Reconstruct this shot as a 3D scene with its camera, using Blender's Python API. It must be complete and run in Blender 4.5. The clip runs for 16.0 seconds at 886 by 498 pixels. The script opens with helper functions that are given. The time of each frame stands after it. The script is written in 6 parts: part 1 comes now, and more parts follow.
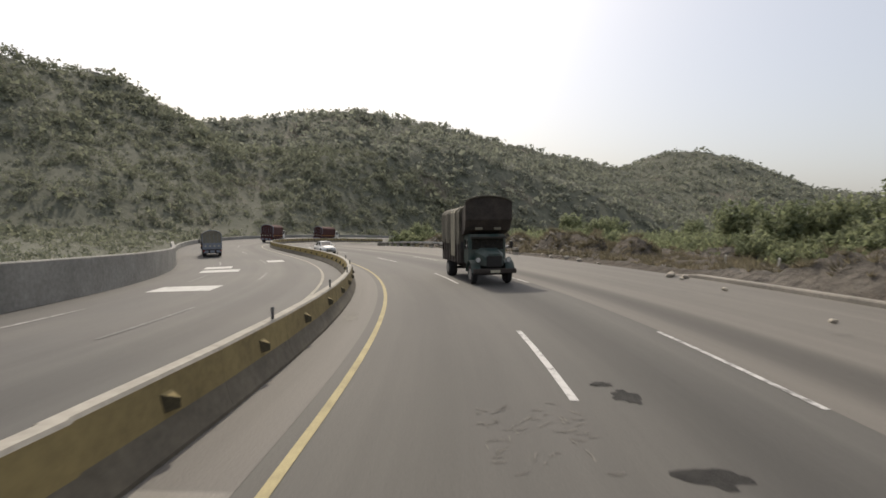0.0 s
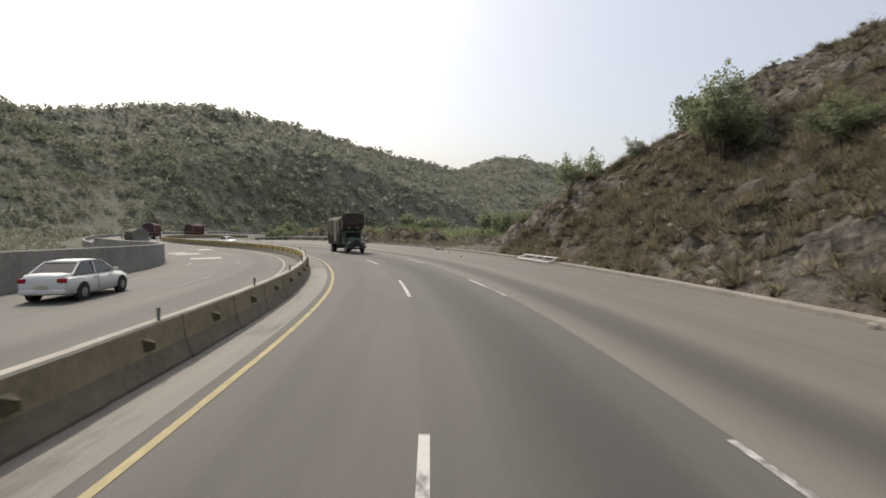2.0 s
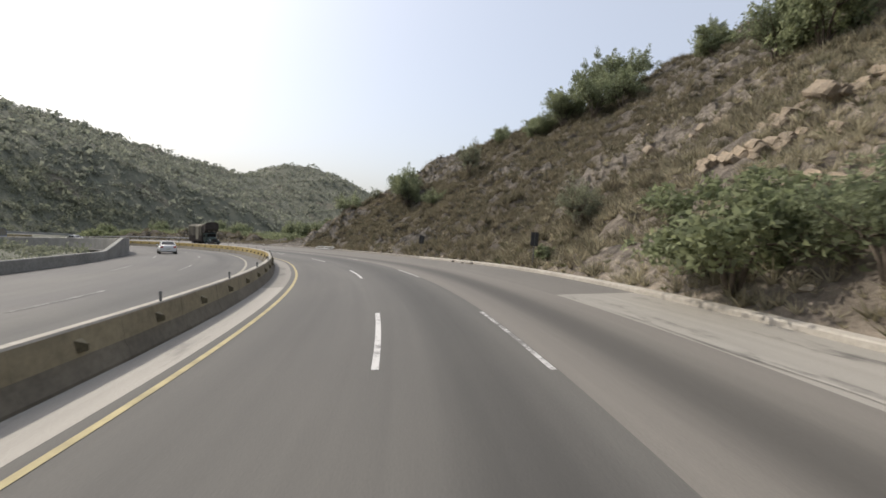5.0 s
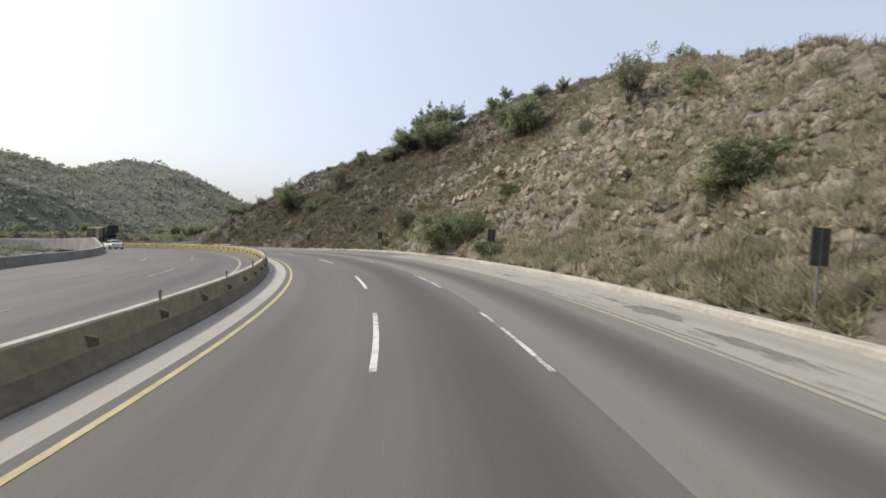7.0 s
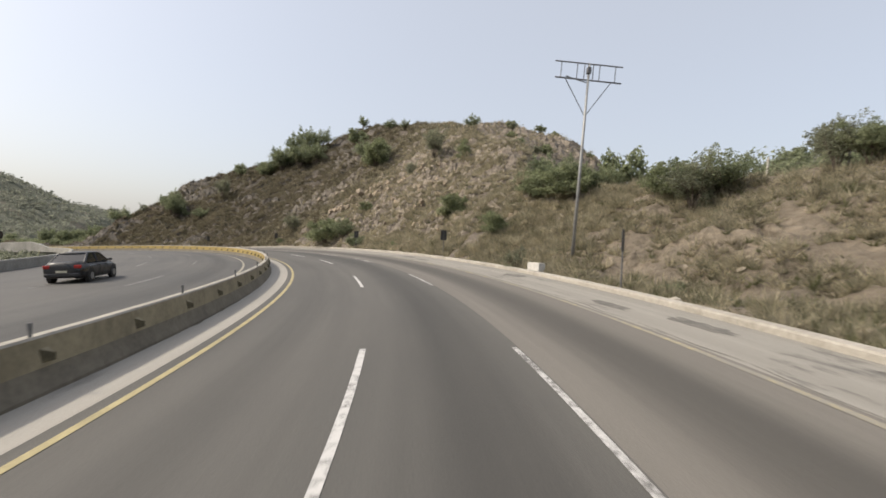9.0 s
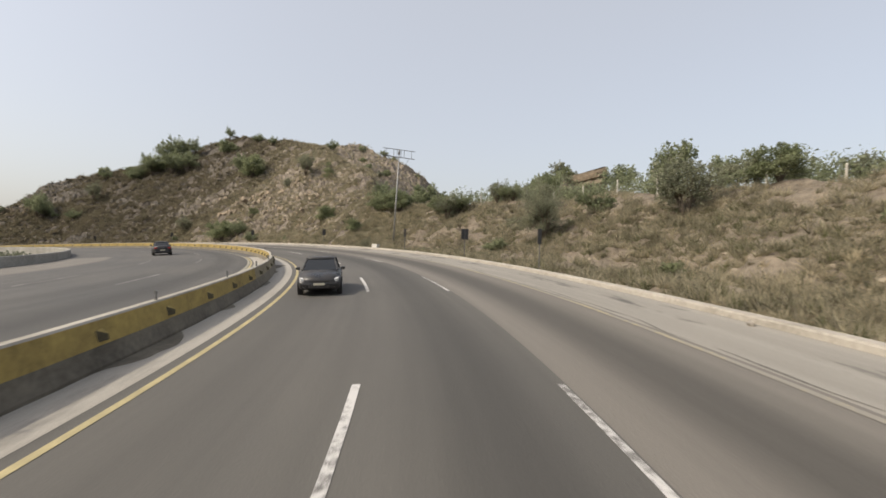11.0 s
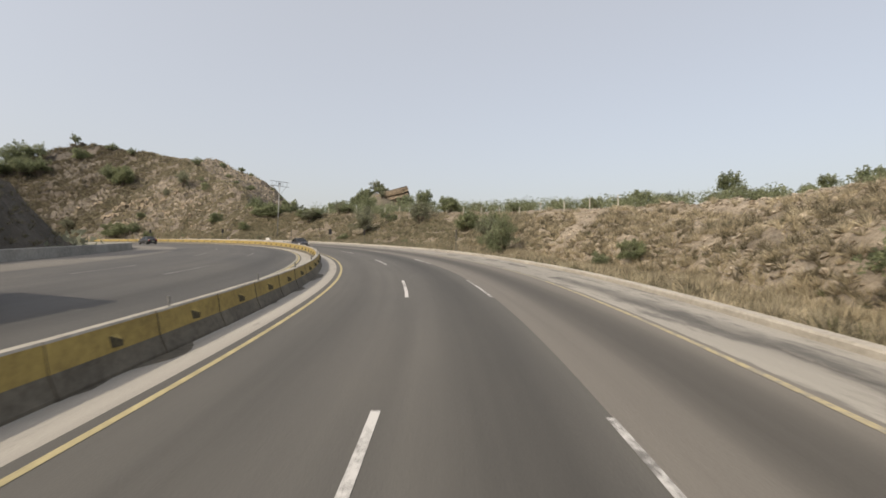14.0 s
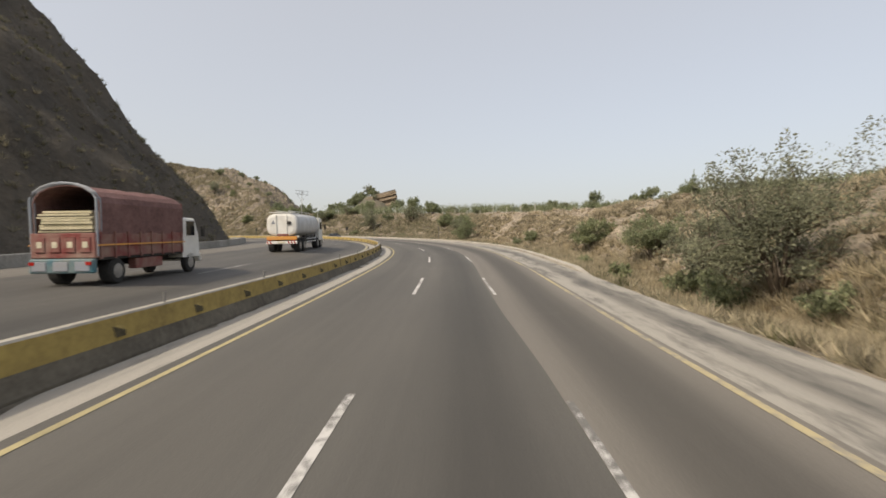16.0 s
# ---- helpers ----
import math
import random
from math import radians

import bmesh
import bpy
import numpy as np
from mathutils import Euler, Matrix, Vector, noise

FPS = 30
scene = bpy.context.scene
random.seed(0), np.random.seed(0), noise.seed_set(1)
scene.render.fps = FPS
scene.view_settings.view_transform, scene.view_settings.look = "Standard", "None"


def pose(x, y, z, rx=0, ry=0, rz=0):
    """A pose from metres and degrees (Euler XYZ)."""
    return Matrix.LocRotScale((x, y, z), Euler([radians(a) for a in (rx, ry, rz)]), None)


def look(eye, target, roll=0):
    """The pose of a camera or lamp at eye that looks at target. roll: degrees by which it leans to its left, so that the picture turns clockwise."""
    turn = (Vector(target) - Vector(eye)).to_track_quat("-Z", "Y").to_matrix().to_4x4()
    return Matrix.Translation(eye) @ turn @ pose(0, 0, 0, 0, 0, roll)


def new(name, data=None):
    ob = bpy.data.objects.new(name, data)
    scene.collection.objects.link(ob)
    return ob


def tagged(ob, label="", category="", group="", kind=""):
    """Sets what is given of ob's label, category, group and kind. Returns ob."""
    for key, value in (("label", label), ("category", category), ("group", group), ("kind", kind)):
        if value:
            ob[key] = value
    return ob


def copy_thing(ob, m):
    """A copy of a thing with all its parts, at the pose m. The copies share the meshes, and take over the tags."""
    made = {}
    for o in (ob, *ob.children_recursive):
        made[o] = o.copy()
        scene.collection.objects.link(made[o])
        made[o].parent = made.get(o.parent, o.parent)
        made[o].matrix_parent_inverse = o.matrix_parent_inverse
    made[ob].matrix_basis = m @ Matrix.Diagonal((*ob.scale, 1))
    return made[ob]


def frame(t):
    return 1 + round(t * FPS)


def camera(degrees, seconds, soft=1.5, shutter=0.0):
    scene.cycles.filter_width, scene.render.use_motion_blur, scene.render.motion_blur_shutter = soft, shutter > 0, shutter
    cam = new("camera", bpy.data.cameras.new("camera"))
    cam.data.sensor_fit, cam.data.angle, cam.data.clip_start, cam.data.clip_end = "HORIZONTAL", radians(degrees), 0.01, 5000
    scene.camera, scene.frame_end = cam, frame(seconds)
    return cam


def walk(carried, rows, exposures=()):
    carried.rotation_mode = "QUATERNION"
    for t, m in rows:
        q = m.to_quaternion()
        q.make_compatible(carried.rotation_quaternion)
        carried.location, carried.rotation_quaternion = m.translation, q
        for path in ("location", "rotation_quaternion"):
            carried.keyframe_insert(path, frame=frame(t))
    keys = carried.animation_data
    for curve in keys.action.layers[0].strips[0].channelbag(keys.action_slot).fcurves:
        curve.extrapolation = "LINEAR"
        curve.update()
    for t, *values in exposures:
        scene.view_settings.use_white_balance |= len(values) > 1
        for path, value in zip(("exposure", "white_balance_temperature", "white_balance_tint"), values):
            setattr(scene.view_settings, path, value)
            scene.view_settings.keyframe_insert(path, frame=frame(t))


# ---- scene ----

cam = camera(86.1, 16.0, soft=1.62, shutter=0.15)
ROWS = [
    (0.0, -1.572, 0.128, 2.523, 0.00, -5.00, -2.75),
    (0.5, -1.928, -7.297, 2.937, -4.96, -5.03, -2.94),
    (1.0, -2.776, -14.720, 3.340, -8.96, -4.87, -2.92),
    (1.5, -4.156, -22.086, 3.725, -13.13, -4.77, -2.99),
    (2.0, -5.988, -29.378, 4.089, -17.76, -4.62, -3.24),
    (2.5, -8.448, -36.501, 4.411, -22.16, -4.15, -4.27),
    (3.0, -11.422, -43.442, 4.685, -26.47, -3.83, -4.57),
    (3.5, -14.868, -50.180, 4.904, -30.99, -3.23, -5.01),
    (4.0, -18.814, -56.652, 5.060, -35.22, -2.97, -4.95),
    (4.5, -23.186, -62.850, 5.159, -39.16, -2.60, -5.01),
    (5.0, -28.006, -68.725, 5.200, -43.03, -2.09, -4.97),
    (5.5, -33.255, -74.256, 5.186, -47.00, -1.55, -4.86),
    (6.0, -38.916, -79.420, 5.118, -51.14, -1.11, -4.71),
    (6.5, -44.962, -84.202, 5.002, -55.38, -0.88, -4.55),
    (7.0, -51.321, -88.531, 4.848, -59.54, -0.73, -4.41),
    (7.5, -58.047, -92.464, 4.665, -63.86, -0.61, -4.01),
    (8.0, -65.206, -95.970, 4.448, -67.83, -0.27, -3.72),
    (8.5, -72.794, -99.053, 4.193, -71.66, -0.05, -3.31),
    (9.0, -80.825, -101.687, 3.894, -76.06, 0.31, -3.01),
    (9.5, -89.207, -103.693, 3.554, -81.02, 0.29, -2.36),
    (10.0, -97.706, -104.978, 3.187, -85.43, 0.40, -2.09),
    (10.5, -106.373, -105.499, 2.789, -89.59, 0.53, -1.84),
    (11.0, -115.141, -105.322, 2.366, -93.59, 0.66, -1.61),
    (11.5, -123.928, -104.498, 1.922, -97.59, 0.78, -1.42),
    (12.0, -132.697, -103.058, 1.460, -101.76, 0.88, -1.27),
    (12.5, -141.328, -100.939, 0.988, -105.67, 1.25, -1.28),
    (13.0, -149.825, -98.182, 0.513, -109.26, 1.15, -0.82),
    (13.5, -158.211, -94.932, 0.043, -112.46, 1.07, -0.56),
    (14.0, -166.452, -91.224, -0.422, -114.70, 0.87, -0.39),
    (14.5, -174.632, -87.275, -0.879, -116.12, 0.89, -0.52),
    (15.0, -182.796, -83.172, -1.323, -116.97, 0.71, -0.15),
    (15.5, -190.945, -78.899, -1.749, -117.15, 0.46, 0.41),
    (16.0, -199.121, -74.513, -2.158, -117.11, 0.28, 0.55),
]

walk(cam, [(t, pose(x, y, z, 90 + pitch, roll, yaw)) for t, x, y, z, yaw, pitch, roll in ROWS],
     exposures=[(0.0, -0.22, 6450, 10), (2.0, -0.1, 6400, 10), (4.0, -0.05, 6250, 10), (6.5, 0.12, 6050, 10), (8.0, 0.12, 6050, 10), (9.5, 0.09, 6550, 10), (12.0, 0.04, 6600, 10), (14.0, 0.0, 6700, 10), (16.0, 0.04, 6820, 10)])

# ---- daylight: hazy sky, sun high behind the first bend ----
SUN_AZ, SUN_EL = radians(18), radians(44)  # azimuth to the left of +y
world = bpy.data.worlds.new("sky")
scene.world = world
world.use_nodes = True
wn = world.node_tree
sky = wn.nodes.new("ShaderNodeTexSky")
sky.sky_type = "NISHITA"
sky.sun_disc = False
sky.sun_elevation, sky.sun_rotation = SUN_EL, -SUN_AZ
sky.air_density, sky.dust_density, sky.ozone_density, sky.altitude = 1.0, 7.5, 1.0, 500
wn.links.new(sky.outputs[0], wn.nodes["Background"].inputs[0])
wn.nodes["Background"].inputs[1].default_value = 0.1
haze = wn.nodes.new("ShaderNodeBackground")  # thick dust haze over the whole sky
haze.inputs[0].default_value, haze.inputs[1].default_value = (1.0, 0.985, 0.96, 1), 0.415
both = wn.nodes.new("ShaderNodeAddShader")
wn.links.new(wn.nodes["Background"].outputs[0], both.inputs[0])
wn.links.new(haze.outputs[0], both.inputs[1])
wn.links.new(both.outputs[0], wn.nodes["World Output"].inputs[0])
sun = new("sun", bpy.data.lights.new("sun", "SUN"))
sun.data.energy, sun.data.angle, sun.data.color = 3.2, radians(1.0), (1.0, 0.9, 0.75)
SUN_DIR = Vector((-math.sin(SUN_AZ) * math.cos(SUN_EL), math.cos(SUN_AZ) * math.cos(SUN_EL), math.sin(SUN_EL)))
sun.matrix_world = look((0, 0, 60), Vector((0, 0, 60)) - SUN_DIR)

# ---- materials ----
def nodes_of(name):
    m = bpy.data.materials.new(name)
    m.use_nodes = True
    return m, m.node_tree, m.node_tree.nodes["Principled BSDF"]


def ramp(nt, fac, stops):
    r = nt.nodes.new("ShaderNodeValToRGB")
    while len(r.color_ramp.elements) < len(stops):
        r.color_ramp.elements.new(0.5)
    for e, (p, c) in zip(r.color_ramp.elements, stops):
        e.position, e.color = p, (*c, 1) if len(c) == 3 else c
    nt.links.new(fac, r.inputs[0])
    return r.outputs[0]


def noise_tex(nt, vec, scale, detail=4.0, rough=0.6):
    n = nt.nodes.new("ShaderNodeTexNoise")
    n.inputs["Scale"].default_value, n.inputs["Detail"].default_value, n.inputs["Roughness"].default_value = scale, detail, rough
    nt.links.new(vec, n.inputs["Vector"])
    return n.outputs[0]


def mixed(nt, fac, a, b, mode="MIX"):
    n = nt.nodes.new("ShaderNodeMix")
    n.data_type, n.blend_type = "RGBA", mode
    for sock, val in ((n.inputs[0], fac), (n.inputs[6], a), (n.inputs[7], b)):
        if isinstance(val, (int, float)):
            sock.default_value = val
        elif isinstance(val, tuple):
            sock.default_value = (*val, 1)
        else:
            nt.links.new(val, sock)
    return n.outputs[2]


def position(nt, stretch=(1, 1, 1)):
    g = nt.nodes.new("ShaderNodeNewGeometry")
    m = nt.nodes.new("ShaderNodeMapping")
    m.inputs["Scale"].default_value = stretch
    nt.links.new(g.outputs["Position"], m.inputs[0])
    return m.outputs[0]


def laid(nt, stretch=(1, 1, 1)):
    """Metres along and across the road, as stored in the uv map."""
    g = nt.nodes.new("ShaderNodeUVMap")
    m = nt.nodes.new("ShaderNodeMapping")
    m.inputs["Scale"].default_value = stretch
    nt.links.new(g.outputs[0], m.inputs[0])
    return m.outputs[0]


def bumped(nt, bsdf, height, strength, distance):
    b = nt.nodes.new("ShaderNodeBump")
    b.inputs["Strength"].default_value, b.inputs["Distance"].default_value = strength, distance
    nt.links.new(height, b.inputs["Height"])
    nt.links.new(b.outputs[0], bsdf.inputs["Normal"])


def surface(name, dark, light, rough=0.85, coarse=0.4, fine=8.0, bump=0.3, depth=0.02, metal=0.0, per_object=0.0, per_island=0.0, spec=0.4):
    """A mottled surface: two scales of noise between two colours, with fine relief."""
    m, nt, b = nodes_of(name)
    p = position(nt)
    a, f = noise_tex(nt, p, coarse), noise_tex(nt, p, fine, 6, 0.7)
    c = ramp(nt, mixed(nt, 0.5, a, f), [(0.36, dark), (0.64, light)])
    if per_object or per_island:
        if per_object:
            r = nt.nodes.new("ShaderNodeObjectInfo").outputs["Random"]
        else:
            r = nt.nodes.new("ShaderNodeNewGeometry").outputs["Random Per Island"]
        k = per_object or per_island
        c = mixed(nt, 1.0, c, ramp(nt, r, [(0, (1 - k, 1 - k, 1 - k)), (1, (1 + k, 1 + k * 0.9, 1 + k * 0.7))]), "MULTIPLY")
    nt.links.new(c, b.inputs["Base Color"])
    b.inputs["Roughness"].default_value, b.inputs["Metallic"].default_value = rough, metal
    b.inputs["Specular IOR Level"].default_value = spec
    if bump:
        bumped(nt, b, f, bump, depth)
    return m


def plain(name, colour, rough=0.6, metal=0.0):
    m, nt, b = nodes_of(name)
    p = position(nt)
    f = noise_tex(nt, p, 5.0, 5, 0.65)
    nt.links.new(mixed(nt, 1.0, (*colour,), ramp(nt, f, [(0.3, (0.78, 0.78, 0.78)), (0.7, (1.12, 1.11, 1.1))]), "MULTIPLY"), b.inputs["Base Color"])
    b.inputs["Roughness"].default_value, b.inputs["Metallic"].default_value = rough, metal
    return m


def road_surface(name, base, bands=(), tan=(0.166, 0.154, 0.133), worn=0.3, blotch=0.0, rough=0.8, tar=0.58, gloss=0.5):
    """Asphalt or concrete laid along the road; bands: (offset, half width, darkening) of tyre and oil stains."""
    m, nt, b = nodes_of(name)
    p = laid(nt)
    streak = noise_tex(nt, laid(nt, (0.03, 1.4, 1)), 1.0, 4)
    patch = noise_tex(nt, laid(nt, (0.08, 0.25, 1)), 1.0, 5)
    grain = noise_tex(nt, p, 34.0, 5, 0.75)
    c = mixed(nt, ramp(nt, patch, [(0.4, (0, 0, 0)), (0.75, (worn, worn, worn))]), base, tan)
    c = mixed(nt, 1.0, c, ramp(nt, streak, [(0.3, (0.86, 0.86, 0.86)), (0.7, (1.1, 1.1, 1.1))]), "MULTIPLY")
    c = mixed(nt, 1.0, c, ramp(nt, grain, [(0.3, (0.72, 0.72, 0.72)), (0.7, (1.25, 1.24, 1.22))]), "MULTIPLY")
    sep = nt.nodes.new("ShaderNodeSeparateXYZ")
    nt.links.new(p, sep.inputs[0])
    for at, half, dark in bands:
        lo = nt.nodes.new("ShaderNodeMapRange")
        lo.interpolation_type = "SMOOTHERSTEP"
        ab = nt.nodes.new("ShaderNodeMath")
        ab.operation = "SUBTRACT"
        ab.inputs[1].default_value = at
        nt.links.new(sep.outputs[1], ab.inputs[0])
        ab2 = nt.nodes.new("ShaderNodeMath")
        ab2.operation = "ABSOLUTE"
        nt.links.new(ab.outputs[0], ab2.inputs[0])
        nt.links.new(ab2.outputs[0], lo.inputs[0])
        lo.inputs[1].default_value, lo.inputs[2].default_value, lo.inputs[3].default_value, lo.inputs[4].default_value = 0, half, dark, 1
        c = mixed(nt, 1.0, c, lo.outputs[0], "MULTIPLY")
    if blotch:
        bl = noise_tex(nt, laid(nt, (0.22, 0.9, 1)), 1.0, 6, 0.7)
        c = mixed(nt, ramp(nt, bl, [(tar - 0.02, (0, 0, 0)), (tar + 0.1, (blotch, blotch, blotch))]), c, (0.045, 0.043, 0.04))
    nt.links.new(c, b.inputs["Base Color"])
    b.inputs["Roughness"].default_value, b.inputs["Specular IOR Level"].default_value = rough, gloss
    bumped(nt, b, grain, 0.35, 0.01)
    return m


M_ASPHALT = road_surface("asphalt", (0.0871, 0.083, 0.0755), [(2.1, 1.6, 0.62), (-2.0, 1.3, 0.86)], worn=0.25)
M_OUTER = road_surface("worn_asphalt", (0.148, 0.136, 0.119), [(5.55, 1.55, 0.47)], worn=0.5)
M_SHOULDER_TAR = road_surface("tarred_shoulder", (0.3, 0.283, 0.249), [(8.6, 0.9, 0.55)], tan=(0.333, 0.315, 0.277), worn=0.6, blotch=0.62, tar=0.5)
M_SHOULDER = road_surface("shoulder_concrete", (0.249, 0.235, 0.207), [], tan=(0.311, 0.29, 0.255), worn=0.7, blotch=0.85)
M_SHOULDER_OLD = road_surface("old_shoulder", (0.128, 0.1185, 0.1035), [], tan=(0.17, 0.157, 0.136), worn=0.6, blotch=0.35, tar=0.62)
M_MARGIN_OLD = road_surface("old_margin", (0.133, 0.124, 0.112), [], worn=0.5)
M_INNER = road_surface("inner_asphalt", (0.083, 0.0805, 0.0764), [(-8.4, 1.2, 0.75)], worn=0.35, rough=0.72, gloss=0.3)
M_STRIP = road_surface("margin_concrete", (0.31, 0.292, 0.259), [], tan=(0.385, 0.361, 0.32), worn=0.6, blotch=0.35)
# the margin concrete in a darker tone, used up to station 52
M_STRIP_DARKER = road_surface("darker_margin_concrete", (0.205, 0.193, 0.171), [], tan=(0.26, 0.244, 0.216), worn=0.6, blotch=0.5)
M_WHITE = surface("white_marking", (0.353, 0.344, 0.319), (0.605, 0.596, 0.571), coarse=3, fine=30, bump=0.1)
M_YELLOW = surface("yellow_marking", (0.26, 0.227, 0.13), (0.445, 0.378, 0.206), coarse=2, fine=25, bump=0.1)
M_CONC = surface("weathered_concrete", (0.232, 0.215, 0.181), (0.396, 0.37, 0.318), coarse=0.8, fine=7)
# duller copy of the yellow paint, for the barrier's shaded road side
M_BARRIER_SHADED = surface("shaded_barrier_paint", (0.17, 0.145, 0.095), (0.3, 0.26, 0.17), coarse=0.9, fine=6, bump=0.2)
M_BARRIER = surface("yellow_barrier_paint", (0.205, 0.15, 0.052), (0.385, 0.29, 0.09), coarse=0.9, fine=6, bump=0.2)
# olive copy of the yellow paint, a milder shade tone for the road side
M_BARRIER_OLIVE_SHADE = surface("olive_shade_barrier_paint", (0.19, 0.148, 0.068), (0.33, 0.262, 0.118), coarse=0.9, fine=6, bump=0.2)
M_GRIME_DULL = surface("dusty_grimy_concrete", (0.1, 0.088, 0.066), (0.19, 0.168, 0.128), coarse=0.7, fine=6)
# grime, its colour lowered further to hold the shade on the barrier's foot
M_GRIME_SHADE = surface("shaded_grimy_concrete", (0.065, 0.057, 0.044), (0.16, 0.142, 0.11), coarse=0.7, fine=6)


def rock_cutting(name, first, second, s0, s1, rock):
    """Broken rock and soil whose colour changes along the road between two stations."""
    m, nt, b = nodes_of(name)
    p = position(nt)
    coarse, grain = noise_tex(nt, p, 0.25), noise_tex(nt, p, 2.2, 6, 0.7)
    beds = noise_tex(nt, position(nt, (0.25, 0.25, 1.6)), 1.0, 4)
    cells = nt.nodes.new("ShaderNodeTexVoronoi")
    cells.inputs["Scale"].default_value = 1.5
    nt.links.new(position(nt, (1, 1, 1.5)), cells.inputs["Vector"])
    f = mixed(nt, 0.5, coarse, grain)
    f = mixed(nt, 0.35, f, beds)
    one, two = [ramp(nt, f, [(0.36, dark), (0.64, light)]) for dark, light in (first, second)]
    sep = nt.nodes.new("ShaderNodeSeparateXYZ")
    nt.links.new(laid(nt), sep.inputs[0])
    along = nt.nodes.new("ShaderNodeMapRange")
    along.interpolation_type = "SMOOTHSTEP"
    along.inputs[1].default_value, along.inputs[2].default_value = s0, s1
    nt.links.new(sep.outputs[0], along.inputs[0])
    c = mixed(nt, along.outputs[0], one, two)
    attr = nt.nodes.new("ShaderNodeAttribute")
    attr.attribute_name = "bare_rock"
    stone_one, stone_two = [ramp(nt, mixed(nt, 0.5, grain, beds), [(0.38, dark), (0.62, light)]) for dark, light in rock]
    c = mixed(nt, attr.outputs["Fac"], c, mixed(nt, along.outputs[0], stone_one, stone_two))
    stain = noise_tex(nt, p, 0.7, 5, 0.7)
    c = mixed(nt, 1.0, c, ramp(nt, stain, [(0.32, (0.7, 0.69, 0.67)), (0.62, (1.12, 1.11, 1.1))]), "MULTIPLY")
    nt.links.new(c, b.inputs["Base Color"])
    b.inputs["Roughness"].default_value = 0.9
    bumped(nt, b, mixed(nt, 0.45, grain, cells.outputs["Distance"]), 1.0, 0.4)
    return m


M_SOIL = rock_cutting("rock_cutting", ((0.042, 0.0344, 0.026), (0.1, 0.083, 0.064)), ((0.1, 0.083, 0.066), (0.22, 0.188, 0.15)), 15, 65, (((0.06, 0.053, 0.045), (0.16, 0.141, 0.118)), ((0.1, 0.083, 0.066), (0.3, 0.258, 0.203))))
M_EARTH = rock_cutting("earth_bank", ((0.1, 0.083, 0.06), (0.22, 0.183, 0.137)), ((0.17, 0.142, 0.108), (0.335, 0.287, 0.222)), 125, 185, (((0.1, 0.083, 0.06), (0.25, 0.21, 0.158)), ((0.2, 0.169, 0.131), (0.37, 0.318, 0.25))))


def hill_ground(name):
    """Scrubby hillside with bare red-brown scars, its greens lightened to suggest haze."""
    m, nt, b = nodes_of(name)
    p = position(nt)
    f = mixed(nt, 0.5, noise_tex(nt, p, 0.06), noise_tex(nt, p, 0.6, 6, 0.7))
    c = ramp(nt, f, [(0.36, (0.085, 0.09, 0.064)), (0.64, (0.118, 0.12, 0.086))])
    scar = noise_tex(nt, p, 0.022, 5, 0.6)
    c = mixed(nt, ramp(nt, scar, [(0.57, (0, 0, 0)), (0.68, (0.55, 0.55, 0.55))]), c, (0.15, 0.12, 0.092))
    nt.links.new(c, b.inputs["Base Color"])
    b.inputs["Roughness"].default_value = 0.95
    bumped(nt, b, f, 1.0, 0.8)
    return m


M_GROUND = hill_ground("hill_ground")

M_YELLOW_FADED = surface("faded_pale_marking", (0.218, 0.21, 0.176), (0.37, 0.344, 0.277), coarse=1.2, fine=18, bump=0.1)
M_HOLE = surface("broken_asphalt", (0.014, 0.0135, 0.012), (0.05, 0.047, 0.042), coarse=4, fine=25, bump=1.0, depth=0.05)
M_TAR = surface("tar", (0.084, 0.079, 0.0714), (0.197, 0.185, 0.16), coarse=1.5, fine=9, bump=0.3)
M_BRACKET = surface("dark_bracket", (0.05, 0.043, 0.028), (0.11, 0.095, 0.055), coarse=5, fine=20, bump=0.1)
M_POST_GREY = surface("grey_post", (0.1, 0.1, 0.1), (0.2, 0.2, 0.19), coarse=4, fine=20, bump=0.1)
M_KERB = surface("kerb_concrete", (0.258, 0.237, 0.198), (0.43, 0.397, 0.344), coarse=0.5, fine=6, bump=0.3)
M_KERB_OLD = surface("old_kerb", (0.163, 0.15, 0.129), (0.292, 0.267, 0.228), coarse=0.5, fine=6, bump=0.3)
M_WALL = surface("stained_wall", (0.17, 0.165, 0.15), (0.34, 0.33, 0.3), coarse=0.35, fine=5, bump=0.3)
# brown soil with the inner hillside's shade put into its base colour
M_SHADED_SOIL = surface("shade_darkened_slope", (0.038, 0.032, 0.024), (0.09, 0.075, 0.056), coarse=0.2, fine=1.8, bump=1.0, depth=0.3)


def worn_dash(name, under=(0.13, 0.126, 0.118), paint=(0.5, 0.49, 0.47), wear_at=0.45):
    """White paint broken up by wear, with asphalt showing through."""
    m, nt, b = nodes_of(name)
    p = position(nt)
    wear = noise_tex(nt, p, 5.0, 8, 0.8)
    big = noise_tex(nt, p, 0.35, 3)
    f = ramp(nt, mixed(nt, 0.35, wear, big), [(wear_at - 0.05, (0.0, 0.0, 0.0)), (wear_at + 0.05, (1, 1, 1))])
    nt.links.new(mixed(nt, f, under, paint), b.inputs["Base Color"])
    b.inputs["Roughness"].default_value = 0.8
    return m


M_DASH = worn_dash("worn_white_paint")
M_DASH_WORN = worn_dash("broken_white_paint", wear_at=0.5)
M_DASH_FAINT = worn_dash("faint_white_paint", (0.126, 0.123, 0.116), (0.353, 0.344, 0.328), 0.54)
M_LINE_FAINT = worn_dash("flaking_yellow_paint", (0.227, 0.212, 0.181), (0.336, 0.29, 0.176), 0.53)
